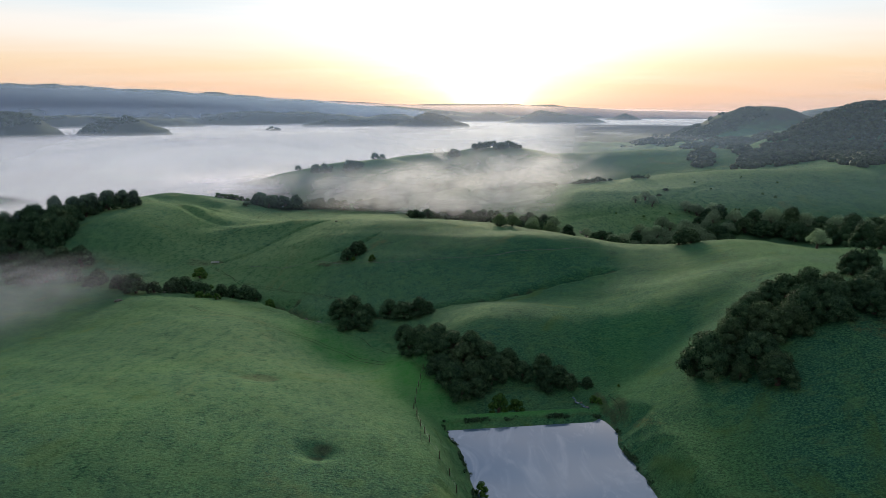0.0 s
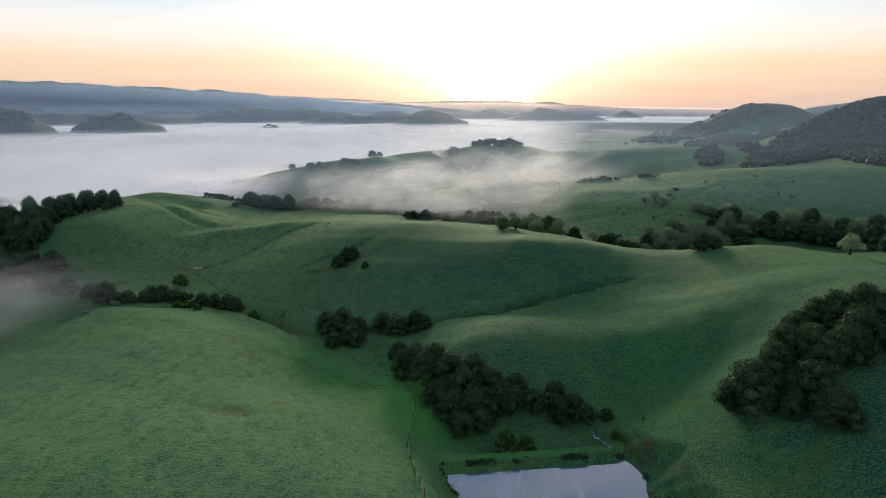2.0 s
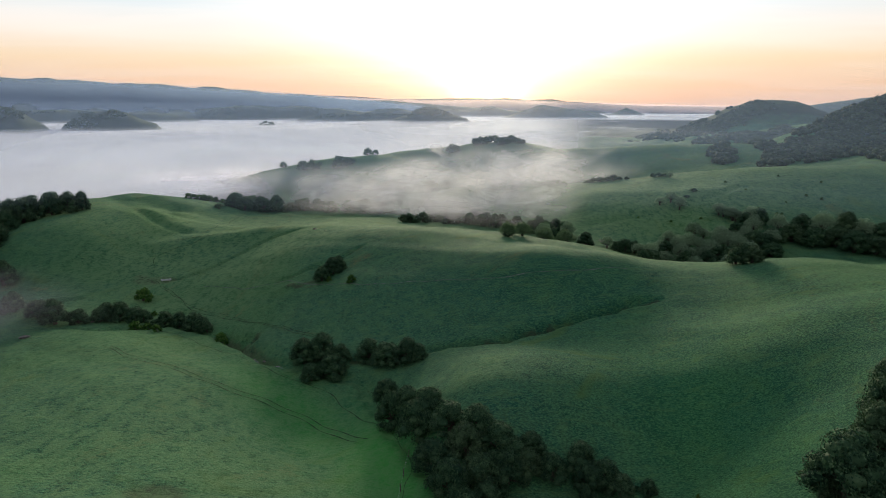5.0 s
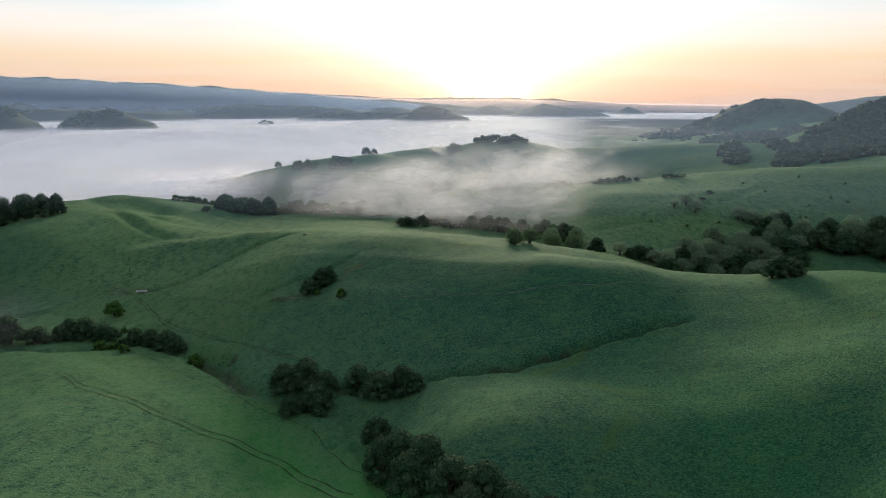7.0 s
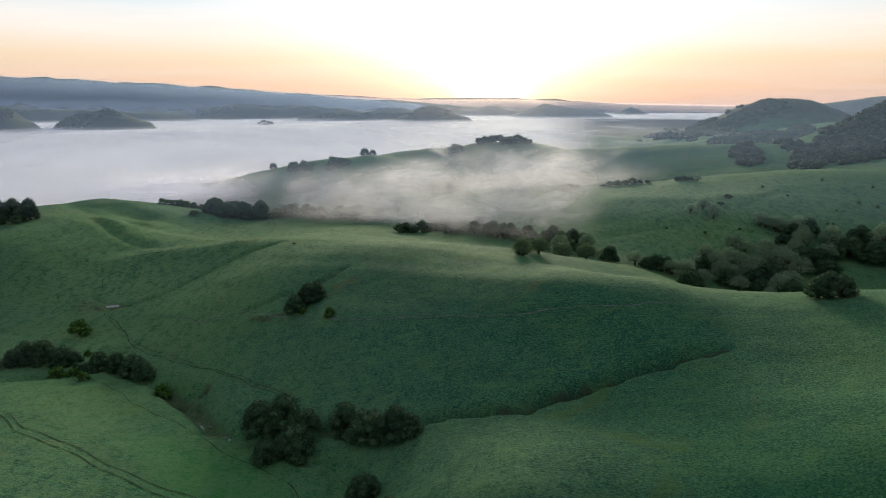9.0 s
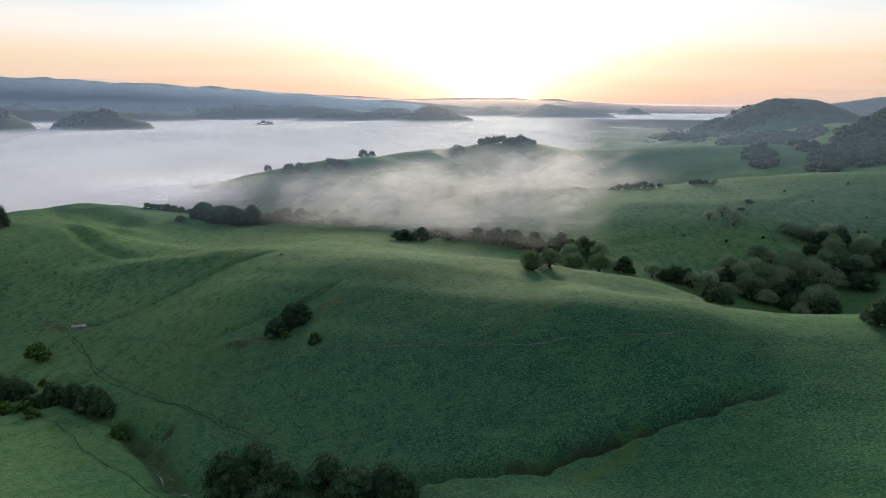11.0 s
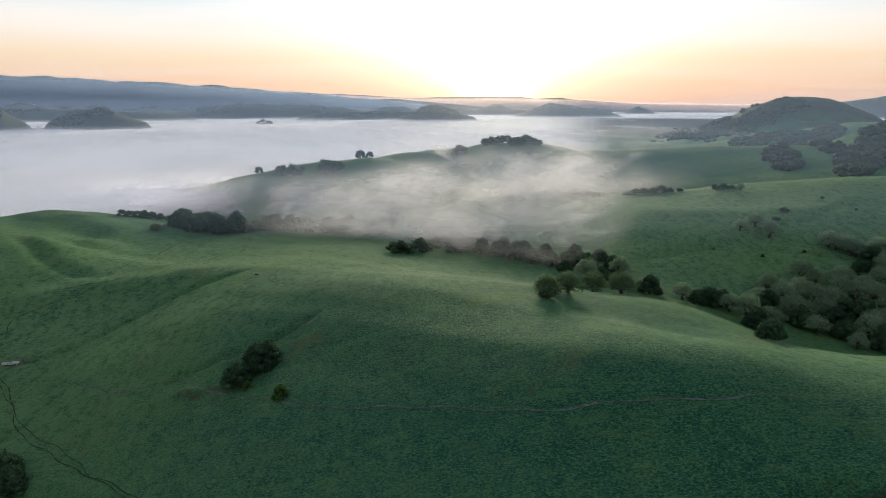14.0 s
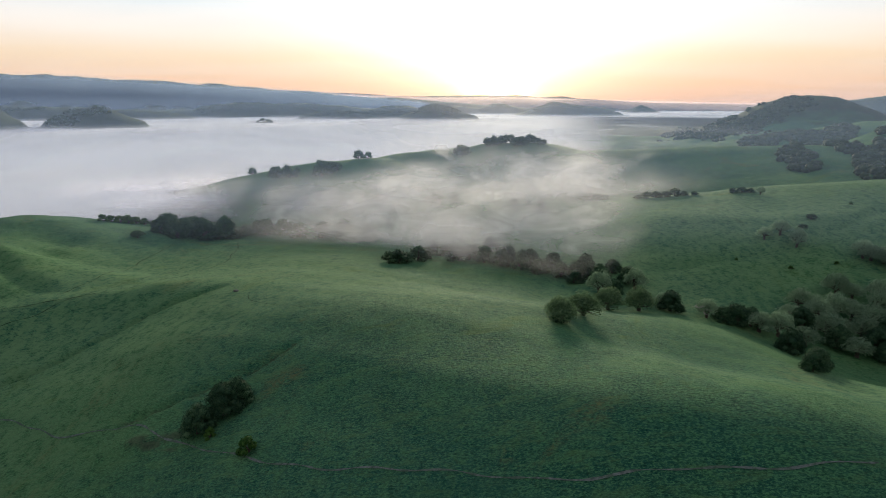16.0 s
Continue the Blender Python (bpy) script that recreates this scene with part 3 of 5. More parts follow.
def build_ground():
    radii = [0.5, 10, 20, 30, 38, 44]
    while radii[-1] < 4900:
        r = radii[-1]
        radii.append(r + r * (0.0036 if r < 270 else 0.009 if r < 900 else 0.02))
    fine = np.arange(-41, 41.01, 0.14)
    ang = np.radians(np.concatenate([np.arange(-180, -41, 3.0), fine, np.arange(43, 180, 3.0)]))
    rr, aa = np.meshgrid(radii, ang, indexing="ij")
    x, y = rr * np.sin(aa), rr * np.cos(aa)
    z = ground_height(x, y)
    me = mesh_from("ground", np.stack([x, y, z], -1).reshape(-1, 3), grid_faces(len(radii), len(ang), True), GRASS)
    bare, lush = np.zeros(x.shape), np.zeros(x.shape)
    for line, width, amount in TRACKS:
        d, s = away_from(x, y, line)
        d = d + 0.25 * wavy(x, y, 6, 2.0)
        bare = np.maximum(bare, 0.5 * amount * np.exp(-0.5 * (d / width) ** 2))
    # channel beds take the dark soil tone, strongest in the deep narrow cuts
    for line, depth, width in CHANNELS:
        d, s = away_from(x, y, line)
        bare = np.maximum(bare, (0.15 if width > 2.2 else 0.7 if depth > 1.25 else 0.35) * np.exp(-0.5 * (d / (0.8 * width)) ** 2))
    for cx, cy, rx, ry, amount in BARE_SPOTS:
        bare = np.maximum(bare, amount * np.exp(-((x - cx) / rx) ** 2 - ((y - cy) / ry) ** 2))
    for cx, cy, h, rx, ry, turn in LUSH_SPOTS:
        lush = np.maximum(lush, gauss(x, y, cx, cy, h, rx, ry, turn))
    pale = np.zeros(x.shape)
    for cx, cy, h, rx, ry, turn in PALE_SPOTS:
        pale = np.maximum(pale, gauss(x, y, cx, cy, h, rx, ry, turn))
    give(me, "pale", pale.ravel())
    inside = pond_shape(x, y)
    bare = np.maximum(bare, 0.5 * np.exp(-0.5 * ((inside + 0.2) / 0.5) ** 2) * (np.hypot(x, y) < 140))
    give(me, "bare", bare.ravel())
    give(me, "lush", lush.ravel())
    # scrub and woods cover the far hills; their slopes' shade is coloured in too
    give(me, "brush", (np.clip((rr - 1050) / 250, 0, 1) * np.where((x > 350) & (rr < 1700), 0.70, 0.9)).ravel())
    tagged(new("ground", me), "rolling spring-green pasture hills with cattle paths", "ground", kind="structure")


build_ground()


def build_pond():
    xs, ys = np.arange(-6, 42, 0.8), np.arange(46, 104, 0.8)
    yy, xx = np.meshgrid(ys, xs, indexing="ij")
    me = mesh_from("water", np.stack([xx, yy, np.full(xx.shape, POND_Z)], -1).reshape(-1, 3), grid_faces(len(ys), len(xs)), WATER)
    keep = pond_shape(xx, yy).ravel() > -2.2
    bm = bmesh.new()
    bm.from_mesh(me)
    bm.verts.ensure_lookup_table()
    bmesh.ops.delete(bm, geom=[v for v, k in zip(bm.verts, keep) if not k], context="VERTS")
    bm.to_mesh(me)
    tagged(new("water", me), "still stock pond reflecting the grey-blue dawn sky", "pond", kind="structure")


build_pond()

# ---- fog and haze ----


def fog_sheet(name, label, radii, angles, level, thick, mat, mask=None, rise=0.0):
    rr, aa = np.meshgrid(radii, np.radians(angles), indexing="ij")
    x, y = rr * np.sin(aa), rr * np.cos(aa)
    out = np.clip((rr - 650) / 650, 0, 1)
    z = level + rise * out * out * (3 - 2 * out) + 0.35 * wavy(x, y, 260, 1.3) + 0.08 * wavy(x, y, 90, 2.1)
    deep = np.clip((z - ground_height(x, y)) / thick, 0, 1)
    deep = deep * deep * (3 - 2 * deep)
    if mask is not None:
        deep = deep * mask(x, y)
    faces, deep = grid_faces(len(radii), len(angles)), deep.ravel()
    faces = faces[deep[faces].max(1) > 0.004]
    kept, faces = np.unique(faces, return_inverse=True)
    me = mesh_from(name, np.stack([x, y, z], -1).reshape(-1, 3)[kept], faces.reshape(-1, 4), mat)
    give(me, "veil", deep[kept])
    return tagged(new(name, me), label, "fog", kind="stuff")


FOG_SEA = fog_material("fog_sea", 0.004, 20, 0.0, 0.20, 1.0, detail=2)
FOG_TOP = fog_material("fog_top", 0.0016, 8, 0.28, 0.72, 1.0, drawn=(1, 0.8, 1), detail=3)
WISP = fog_material("valley_mist", 0.017, -12, 0.26, 0.62, 1.0, (0.88, 0.86, 0.98, 1), 0.88, (0.7, 0.7, 1.5), 6, torn=0.5, glow=0.06)
# haze is hung as tinted sheets; the low sun's pink is in GLOAM's colour
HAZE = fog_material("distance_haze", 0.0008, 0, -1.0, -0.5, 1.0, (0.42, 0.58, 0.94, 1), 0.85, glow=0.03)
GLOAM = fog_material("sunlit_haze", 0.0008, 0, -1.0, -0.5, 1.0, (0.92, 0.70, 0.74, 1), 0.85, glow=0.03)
THIN = fog_material("creek_mist", 0.03, -20, 0.25, 0.80, 0.30)
WIDE = np.arange(-52, 52.1, 0.35)


def outside_hills(x, y):
    """1 out on the fog sea, thin over the plain, 0 among the near hills and in the hollow before the ridge."""
    past = np.maximum((y - 430) * 0.787 - (x + 190) * 0.618, -125 - x)
    far, side = np.hypot(x, y), np.degrees(np.arctan2(x, y))
    plain = np.clip((far - 640) / 80, 0, 1) * np.clip((2300 - far) / 300, 0, 1) * np.clip((side - 8.5) / 5, 0, 1)
    return np.clip((np.hypot(x + 30, y) - 262) / 50, 0, 1) * np.clip((past + 15) / 50, 0, 1) * (1 - 0.95 * plain)


fog_sheet("fog_bank", "level sea of white valley fog", 250 * 1.012 ** np.arange(240), WIDE, 13.5, 3.5, FOG_SEA, outside_hills, 11.0)
for lift, amount in ((2.0, 0.45), (3.5, 0.34), (5.0, 0.24), (7.0, 0.14)):
    fog_sheet("fog_layer", "thin drifting fog over the fog bank", 250 * 1.014 ** np.arange(195), WIDE, 13.5 + lift, 8.0, FOG_TOP, lambda x, y: amount * outside_hills(x, y), 11.0)


def hollow(cx, cy, rx, ry, turn, most=1.0):
    return lambda x, y: np.clip(1.6 * gauss(x, y, cx, cy, most, rx, ry, turn) - 0.15, 0, 1)


PLAIN = fog_material("plain_mist", 0.006, 10, 0.42, 0.78, 0.42, drawn=(0.7, 0.7, 1), detail=2)
fog_sheet("fog_layer", "fog strips lying over the misty plain", 690 * 1.014 ** np.arange(90), np.arange(-6, 34, 0.3), 23.0, 9.0, PLAIN, lambda x, y: np.clip((x + 20) / 130, 0, 1) * np.clip((y - 690) / 60, 0, 1) * np.clip((460 + 0.1 * y - x) / 120, 0, 1))


def mist_bank(cx, cy, half, top, amount, seed):
    """A leaning bank of drifting mist across the hollow, thick at its foot and torn at its top."""
    u, w = np.linspace(-1, 1, 90), np.linspace(0, 1, 26)
    uu, ww = np.meshgrid(u, w, indexing="ij")
    x = cx + half * uu
    y = cy + 12 * wavy(x, 0 * x, 110, 1.7 * seed) + 26 * ww
    land = ground_height(x, y)
    z = 4 + (top - 4) * ww
    crest = 0.74 + 0.18 * uu + 0.16 * wavy(x, 0 * x, 150, 2.3 * seed + 1)
    veil = np.clip((z - land) / 4.5, 0, 1) * np.clip((crest - ww) / 0.55, 0, 1) * np.clip((1 - uu ** 2) * (1.1 + 0.5 * wavy(x, 0 * x, 60, seed)), 0, 1)
    veil = veil * veil * (3 - 2 * veil) * amount
    faces, veil = grid_faces(len(u), len(w)), veil.ravel()
    faces = faces[veil[faces].max(1) > 0.004]
    kept, faces = np.unique(faces, return_inverse=True)
    me = mesh_from("mist", np.stack([x, y, z], -1).reshape(-1, 3)[kept], faces.reshape(-1, 4), WISP)
    give(me, "veil", veil[kept])
    tagged(new("mist", me), "torn white mist drifting in the hollow", "fog", kind="stuff")


for seed, (cx, cy, half, top, amount) in enumerate((
    (45, 290, 85, 30, 0.50), (35, 312, 105, 34, 0.75), (20, 335, 115, 38, 0.90), (10, 360, 125, 41, 0.95), (-15, 388, 150, 42, 0.95), (-35, 415, 180, 42, 0.95),
    (-50, 445, 200, 42, 0.95), (-45, 478, 205, 42, 0.95), (20, 512, 145, 45, 0.95), (50, 545, 130, 48, 0.95), (-25, 575, 45, 58, 0.85), (60, 590, 90, 48, 0.45), (-125, 468, 60, 30, 0.5), (-150, 500, 75, 29, 0.6), (-185, 455, 60, 26, 0.5), (-105, 418, 85, 38, 0.42), (-140, 440, 95, 36, 0.55), (-165, 470, 90, 32, 0.6))):
    mist_bank(cx, cy, half, top, amount, seed)
for level, cx, cy in ((15.0, -122, 158), (18.5, -126, 160), (22.0, -132, 162)):
    fog_sheet("mist", "thin mist lying over the creek", 110 * 1.014 ** np.arange(70), np.arange(-55, -14, 0.4), level, 7.0, THIN, hollow(cx, cy, 22, 22, 20))


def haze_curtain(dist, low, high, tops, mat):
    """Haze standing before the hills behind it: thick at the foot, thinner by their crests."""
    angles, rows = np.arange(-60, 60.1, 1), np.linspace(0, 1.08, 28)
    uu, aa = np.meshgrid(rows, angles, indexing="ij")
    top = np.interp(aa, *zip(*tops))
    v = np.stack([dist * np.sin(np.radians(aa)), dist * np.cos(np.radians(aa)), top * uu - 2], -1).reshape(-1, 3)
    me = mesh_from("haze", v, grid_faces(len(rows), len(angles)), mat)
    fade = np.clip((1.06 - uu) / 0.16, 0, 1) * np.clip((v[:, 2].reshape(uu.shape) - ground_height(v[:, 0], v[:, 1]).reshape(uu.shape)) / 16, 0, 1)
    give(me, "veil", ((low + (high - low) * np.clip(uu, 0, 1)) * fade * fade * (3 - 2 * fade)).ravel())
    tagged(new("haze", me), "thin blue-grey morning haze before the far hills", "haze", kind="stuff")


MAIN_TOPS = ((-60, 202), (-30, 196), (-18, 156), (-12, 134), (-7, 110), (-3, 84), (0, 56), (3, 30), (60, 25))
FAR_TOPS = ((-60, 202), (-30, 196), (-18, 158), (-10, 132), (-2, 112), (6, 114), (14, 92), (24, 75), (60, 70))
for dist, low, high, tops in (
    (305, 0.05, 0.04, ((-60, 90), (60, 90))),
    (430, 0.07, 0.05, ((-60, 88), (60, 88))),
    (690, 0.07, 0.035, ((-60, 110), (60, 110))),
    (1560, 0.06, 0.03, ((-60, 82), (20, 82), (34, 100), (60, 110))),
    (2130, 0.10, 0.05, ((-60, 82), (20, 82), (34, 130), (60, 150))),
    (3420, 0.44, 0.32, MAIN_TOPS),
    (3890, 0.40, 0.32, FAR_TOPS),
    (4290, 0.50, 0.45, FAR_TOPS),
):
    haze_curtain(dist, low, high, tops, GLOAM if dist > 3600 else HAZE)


# ---- trees ----


def ico(sub):
    bm = bmesh.new()
    bmesh.ops.create_icosphere(bm, subdivisions=sub, radius=1)
    v = np.array([p.co[:] for p in bm.verts])
    f = np.array([[q.index for q in p.verts] for p in bm.faces])
    bm.free()
    return v, f


ICO1, ICO2 = ico(1), ico(2)


def tube(points, radii, sides=6):
    verts, faces = [], []
    for i, (p, r) in enumerate(zip(points, radii)):
        d = np.subtract(points[min(i + 1, len(points) - 1)], points[max(i - 1, 0)])
        d = d / (np.linalg.norm(d) + 1e-9)
        u = np.cross(d, (0.3, 0.9, 0.1))
        u = u / np.linalg.norm(u)
        w = np.cross(d, u)
        for k in range(sides):
            a = 2 * math.pi * k / sides
            verts.append(np.asarray(p) + r * (math.cos(a) * u + math.sin(a) * w))
    for i in range(len(points) - 1):
        for k in range(sides):
            a, b = i * sides + k, i * sides + (k + 1) % sides
            faces.append((a, b, b + sides, a + sides))
    return np.array(verts), np.array(faces)


def join(pieces):
    vs, fs, n = [], [], 0
    for v, f in pieces:
        vs.append(v)
        fs.append(np.asarray(f) + n)
        n += len(v)
    return np.concatenate(vs), np.concatenate(fs)


def leaf_quads(rng, centre, radius, count, size, squash=0.85, under=-0.35):
    d = rng.normal(size=(count * 2, 3))
    d /= np.linalg.norm(d, axis=1, keepdims=True)
    d = d[d[:, 2] > under][:count]
    n = len(d)
    lumps = 1 + 0.14 * np.sin(d[:, :1] * 5 + radius * 9) * np.sin(d[:, 1:2] * 6 + 1) + 0.075 * rng.normal(size=(n, 1))
    pos = centre + d * radius * lumps * (1, 1, squash)
    nor = d + 0.5 * rng.normal(size=(n, 3))
    nor /= np.linalg.norm(nor, axis=1, keepdims=True)
    u = np.cross(nor, rng.normal(size=(n, 3)))
    u /= np.linalg.norm(u, axis=1, keepdims=True)
    w = np.cross(nor, u)
    s = (size * rng.uniform(0.55, 1.25, (n, 1)))
    v = np.stack([pos - s * u, pos - 0.55 * s * w, pos + s * u + 0.2 * s * nor, pos + 0.55 * s * w], 1).reshape(-1, 3)
    return v, np.arange(4 * n).reshape(-1, 4)


def tree_model(name, seed, spread, tall, lumps, leaves, size, leaf_mat, lacy=False, low=0.66, label="", category="tree"):
    """An oak of that crown width and height: forked trunk, limbs, and a crown of leaf clusters round many lumps."""
    rng = np.random.default_rng(seed)
    root = new(name)
    root.empty_display_size = 0.5
    tagged(root, label, category)
    fork = tall * (0.15 if low > 0.5 else 0.27)
    wood, spots = [], []
    lean = rng.uniform(-0.3, 0.3, 2)
    thick = 0.045 * spread + 0.05
    wood.append(tube([(0, 0, -0.8), (0.1 * lean[0], 0.1 * lean[1], 0.15 * tall), (lean[0], lean[1], fork)], [thick * 1.5, thick * 1.05, thick * 0.9], 8))
    for k in range(lumps):
        a = 2.4 * k + rng.uniform(-0.5, 0.5)
        ring = math.sqrt((k + 0.4) / lumps)
        out = spread * 0.36 * ring * rng.uniform(0.85, 1.12)
        r = spread * ((0.21 - 0.05 * ring) if lacy else (0.165 - 0.035 * ring)) * rng.uniform(0.75, 1.25)
        h = tall * (0.80 - low * ring ** 2 + rng.uniform(-0.06, 0.06)) - 0.2 * r
        spots.append((np.array([out * math.cos(a), out * math.sin(a), h]), r))
        if k % 2 == 0 or lacy:
            e = spots[-1][0]
            mid = 0.5 * (e + (lean[0], lean[1], fork)) + rng.uniform(-0.3, 0.3, 3)
            wood.append(tube([(lean[0], lean[1], fork), mid, e], [thick * 0.6, thick * 0.36, thick * 0.1], 5))
    v, f = join(wood)
    trunk = new("trunk", mesh_from("trunk", v, f, BARK))
    trunk.parent = root
    leafy = []
    for c, r in spots:
        if not lacy:
            iv, jf = ICO1
            bumpy = 1 + 0.12 * rng.normal(size=(len(iv), 1))
            q = iv * bumpy * (r * 0.70, r * 0.70, r * 0.58) + c
            leafy.append((q, np.concatenate([jf, jf[:, 2:]], 1)))
        leafy.append(leaf_quads(rng, c, r, int(leaves / lumps), size, under=-0.35 if lacy else -0.7))
    v, f = join(leafy)
    crown = new("crown", clean_quads("crown", v, f, leaf_mat))
    crown.parent = root
    return root


def clean_quads(name, v, f, mat):
    """A mesh of quads in which a quad with a doubled corner is a triangle."""
    tri = f[:, 2] == f[:, 3]
    me = bpy.data.meshes.new(name)
    me.vertices.add(len(v))
    me.vertices.foreach_set("co", np.asarray(v, np.float32).ravel())
    sizes = np.where(tri, 3, 4)
    idx = np.concatenate([row[:n] for row, n in zip(f, sizes)]).astype(np.int32)
    me.loops.add(len(idx))
    me.loops.foreach_set("vertex_index", idx)
    me.polygons.add(len(f))
    me.polygons.foreach_set("loop_start", np.concatenate([[0], np.cumsum(sizes)[:-1]]).astype(np.int32))
    me.update(calc_edges=True)
    me.materials.append(mat)
    return me


OAK_LABEL = "dark evergreen oak with a dense rounded crown on the pasture"
MODELS = {
    "oak": [(tree_model("oak_tree", 10 + k, 8.0, (6.6, 7.2, 6.0, 6.8)[k], (30, 34, 28, 38)[k], 7600, 0.17, OAK_LEAF, label=OAK_LABEL), 8.0) for k in range(4)],
    "pale": [(tree_model("pale_oak_tree", 30 + k, 8.0, (6.2, 7.0)[k], 16, 3000, 0.20, PALE_LEAF, True, 0.42, "grey-green oak in thin new leaf on the slope"), 8.0) for k in range(2)],
    "spread": [(tree_model("field_oak_tree", 60 + k, 8.0, (5.6, 6.2, 5.2)[k], 26, 4600, 0.21, SPREAD_LEAF, True, 0.48, "spreading oak with a bare trunk on the open brow"), 8.0) for k in range(3)],
    "bush": [(tree_model("bush", 40 + k, 3.0, 2.5, 8, 700, 0.20, BUSH_LEAF, label="low round dark-green bush in the grass", category="bush"), 3.0) for k in range(2)],
    "far": [(tree_model("distant_oak_tree", 50 + k, 8.0, (5.6, 6.6)[k], 9, 420, 0.55, OAK_LEAF, label="dark oak standing in the morning mist"), 8.0) for k in range(2)],
}
LABELS = {kind: rows[0][0]["label"] for kind, rows in MODELS.items()}
used = set()


def plant(kind, group, rows, label="", tall=1.0):
    """Sets trees at x, y with that crown width."""
    for x, y, wide in rows:
        model, nominal = MODELS[kind][int(abs(x * 7.3 + y * 3.1)) % len(MODELS[kind])]
        s = wide / nominal
        spin = (x * 57.0 + y * 91.0) % 360
        m = Matrix.LocRotScale((x, y, ground_at(x, y) - 0.1), Euler((0, 0, radians(spin))), (s * (0.9 + 0.25 * ((x * 1.9 + y * 5.3) % 1)), s, s * tall * (0.80 + 0.36 * ((x * 3.7 + y * 1.3) % 1))))
        if model.name in used:
            ob = copy_thing(model, m @ Matrix.Diagonal((*(1 / v for v in model.scale), 1)))
        else:
            used.add(model.name)
            model.matrix_basis = m
            ob = model
        tagged(ob, label or LABELS[kind], group=group)


plant("spread", "oaks on the brow", [(22.0, 225.7, 6.6), (27.6, 232.4, 7.4), (40.0, 259.6, 7.6), (48.6, 263.6, 8.2)])
plant("pale", "oaks on the brow", [(56.0, 268.8, 4.9), (43.0, 280.5, 7.7), (53.9, 284.2, 7.2), (64.8, 262.4, 5.7)])
plant("oak", "oaks on the brow", [(57.2, 265.9, 7.1), (45.9, 292.2, 7.5), (53.6, 289.9, 7.1), (43.8, 298.0, 6.3), (39.1, 294.4, 6.2), (68.3, 261.3, 5.4), (71.5, 260.9, 7.2), (75.1, 261.2, 6.3)])
plant("oak", "valley wood", [(63.5, 218.2, 4.6), (66.5, 222.0, 5.0), (70.0, 226.5, 5.0), (122.7, 265.4, 10.2), (124.7, 260.8, 10.6), (75.0, 180.0, 6.2), (76.2, 178.0, 6.4), (73.2, 179.9, 5.8), (125.7, 256.9, 9.9)])
plant("pale", "valley wood", [(128.1, 262.8, 8.6), (117.8, 258.9, 8.5)])
plant("pale", "valley wood", [(79.8, 257.2, 7.5), (100.2, 258.3, 7.6), (100.0, 243.4, 5.9), (111.2, 252.2, 8.4), (115.8, 261.9, 7.8), (125.7, 272.9, 8.1), (131.7, 283.3, 6.5)])
plant("oak", "valley wood", [(78.0, 248.6, 7.1), (86.8, 260.5, 6.9), (99.8, 252.6, 8.2), (100.1, 249.3, 6.5), (92.3, 254.8, 6.8), (109.7, 256.7, 8.2), (106.8, 242.6, 8.6), (106.9, 259.6, 7.2), (120.8, 262.8, 8.5), (126.2, 278.9, 7.2), (120.4, 274.7, 7.0), (132.0, 280.2, 8.5)])
plant("pale", "valley wood", [(75.9, 258.6, 7.6), (86.6, 265.1, 6.4), (84.3, 254.0, 7.4), (92.8, 263.4, 7.9), (91.7, 258.1, 7.6), (97.9, 265.7, 8.8), (96.5, 260.0, 6.9), (101.4, 264.8, 7.1), (94.9, 251.5, 7.6), (104.8, 262.6, 8.1), (109.7, 267.3, 7.1), (113.1, 272.0, 8.1), (102.9, 274.0, 7.4), (106.1, 272.2, 6.1), (91.0, 269.4, 6.5), (94.6, 268.4, 5.6), (112.8, 264.6, 7.9), (106.1, 248.6, 7.9), (115.8, 267.0, 6.8), (121.5, 268.6, 7.2), (128.3, 276.9, 7.5), (121.1, 288.5, 6.8), (123.5, 286.7, 6.2), (124.1, 283.6, 5.6)])
plant("oak", "creek grove", [(-9.7, 140.1, 6.4), (-5.1, 130.0, 6.7), (-1.2, 125.3, 6.5), (-7.7, 129.6, 6.7), (-2.9, 122.7, 7.1), (2.0, 119.8, 6.9), (6.0, 117.4, 6.7), (-0.5, 114.5, 7.5), (4.3, 115.0, 7.3), (8.9, 114.9, 6.6), (1.8, 108.7, 7.1), (6.4, 110.9, 7.1), (11.1, 113.2, 5.8), (9.8, 111.3, 6.5), (3.4, 106.2, 5.6), (6.7, 107.3, 5.0), (12.7, 112.0, 5.2), (16.1, 111.6, 5.2), (13.5, 114.4, 4.6)])
plant("oak", "trees by the dam", [(20.3, 112.7, 5.2), (23.4, 110.9, 4.6), (21.0, 109.9, 5.7), (25.0, 109.0, 4.7), (28.5, 108.5, 3.0)])
plant("bush", "bushes by the pond", [(10.3, 100.3, 5.0), (13.7, 100.6, 3.6), (5.7, 76.5, 2.9)], label="round yellow-green bush below the dam")
plant("oak", "creek thicket", [(-29.4, 159.5, 7.4), (-25.4, 159.7, 7.4), (-22.4, 154.7, 8.0), (-26.4, 152.3, 5.3), (-21.3, 158.6, 5.5), (-14.9, 158.0, 7.2), (-10.7, 154.3, 7.9), (-6.4, 152.3, 7.0), (-4.1, 152.0, 4.4)])
plant("oak", "creek row", [(-107.0, 188.0, 7.4), (-98.4, 182.2, 7.4), (-116.0, 192.0, 7.8), (-102.5, 187.0, 6.6), (-93.5, 184.0, 6.0)])
plant("oak", "creek row", [(-89.8, 186.8, 5.3), (-89.6, 190.2, 6.2), (-85.8, 190.2, 6.9), (-82.1, 190.0, 6.9), (-79.7, 189.9, 4.8), (-76.3, 188.9, 4.1), (-74.4, 190.9, 5.6), (-70.6, 190.6, 5.6), (-65.6, 188.3, 6.9), (-62.4, 185.5, 5.4), (-66.9, 188.2, 4.1), (-60.5, 184.3, 3.3)])
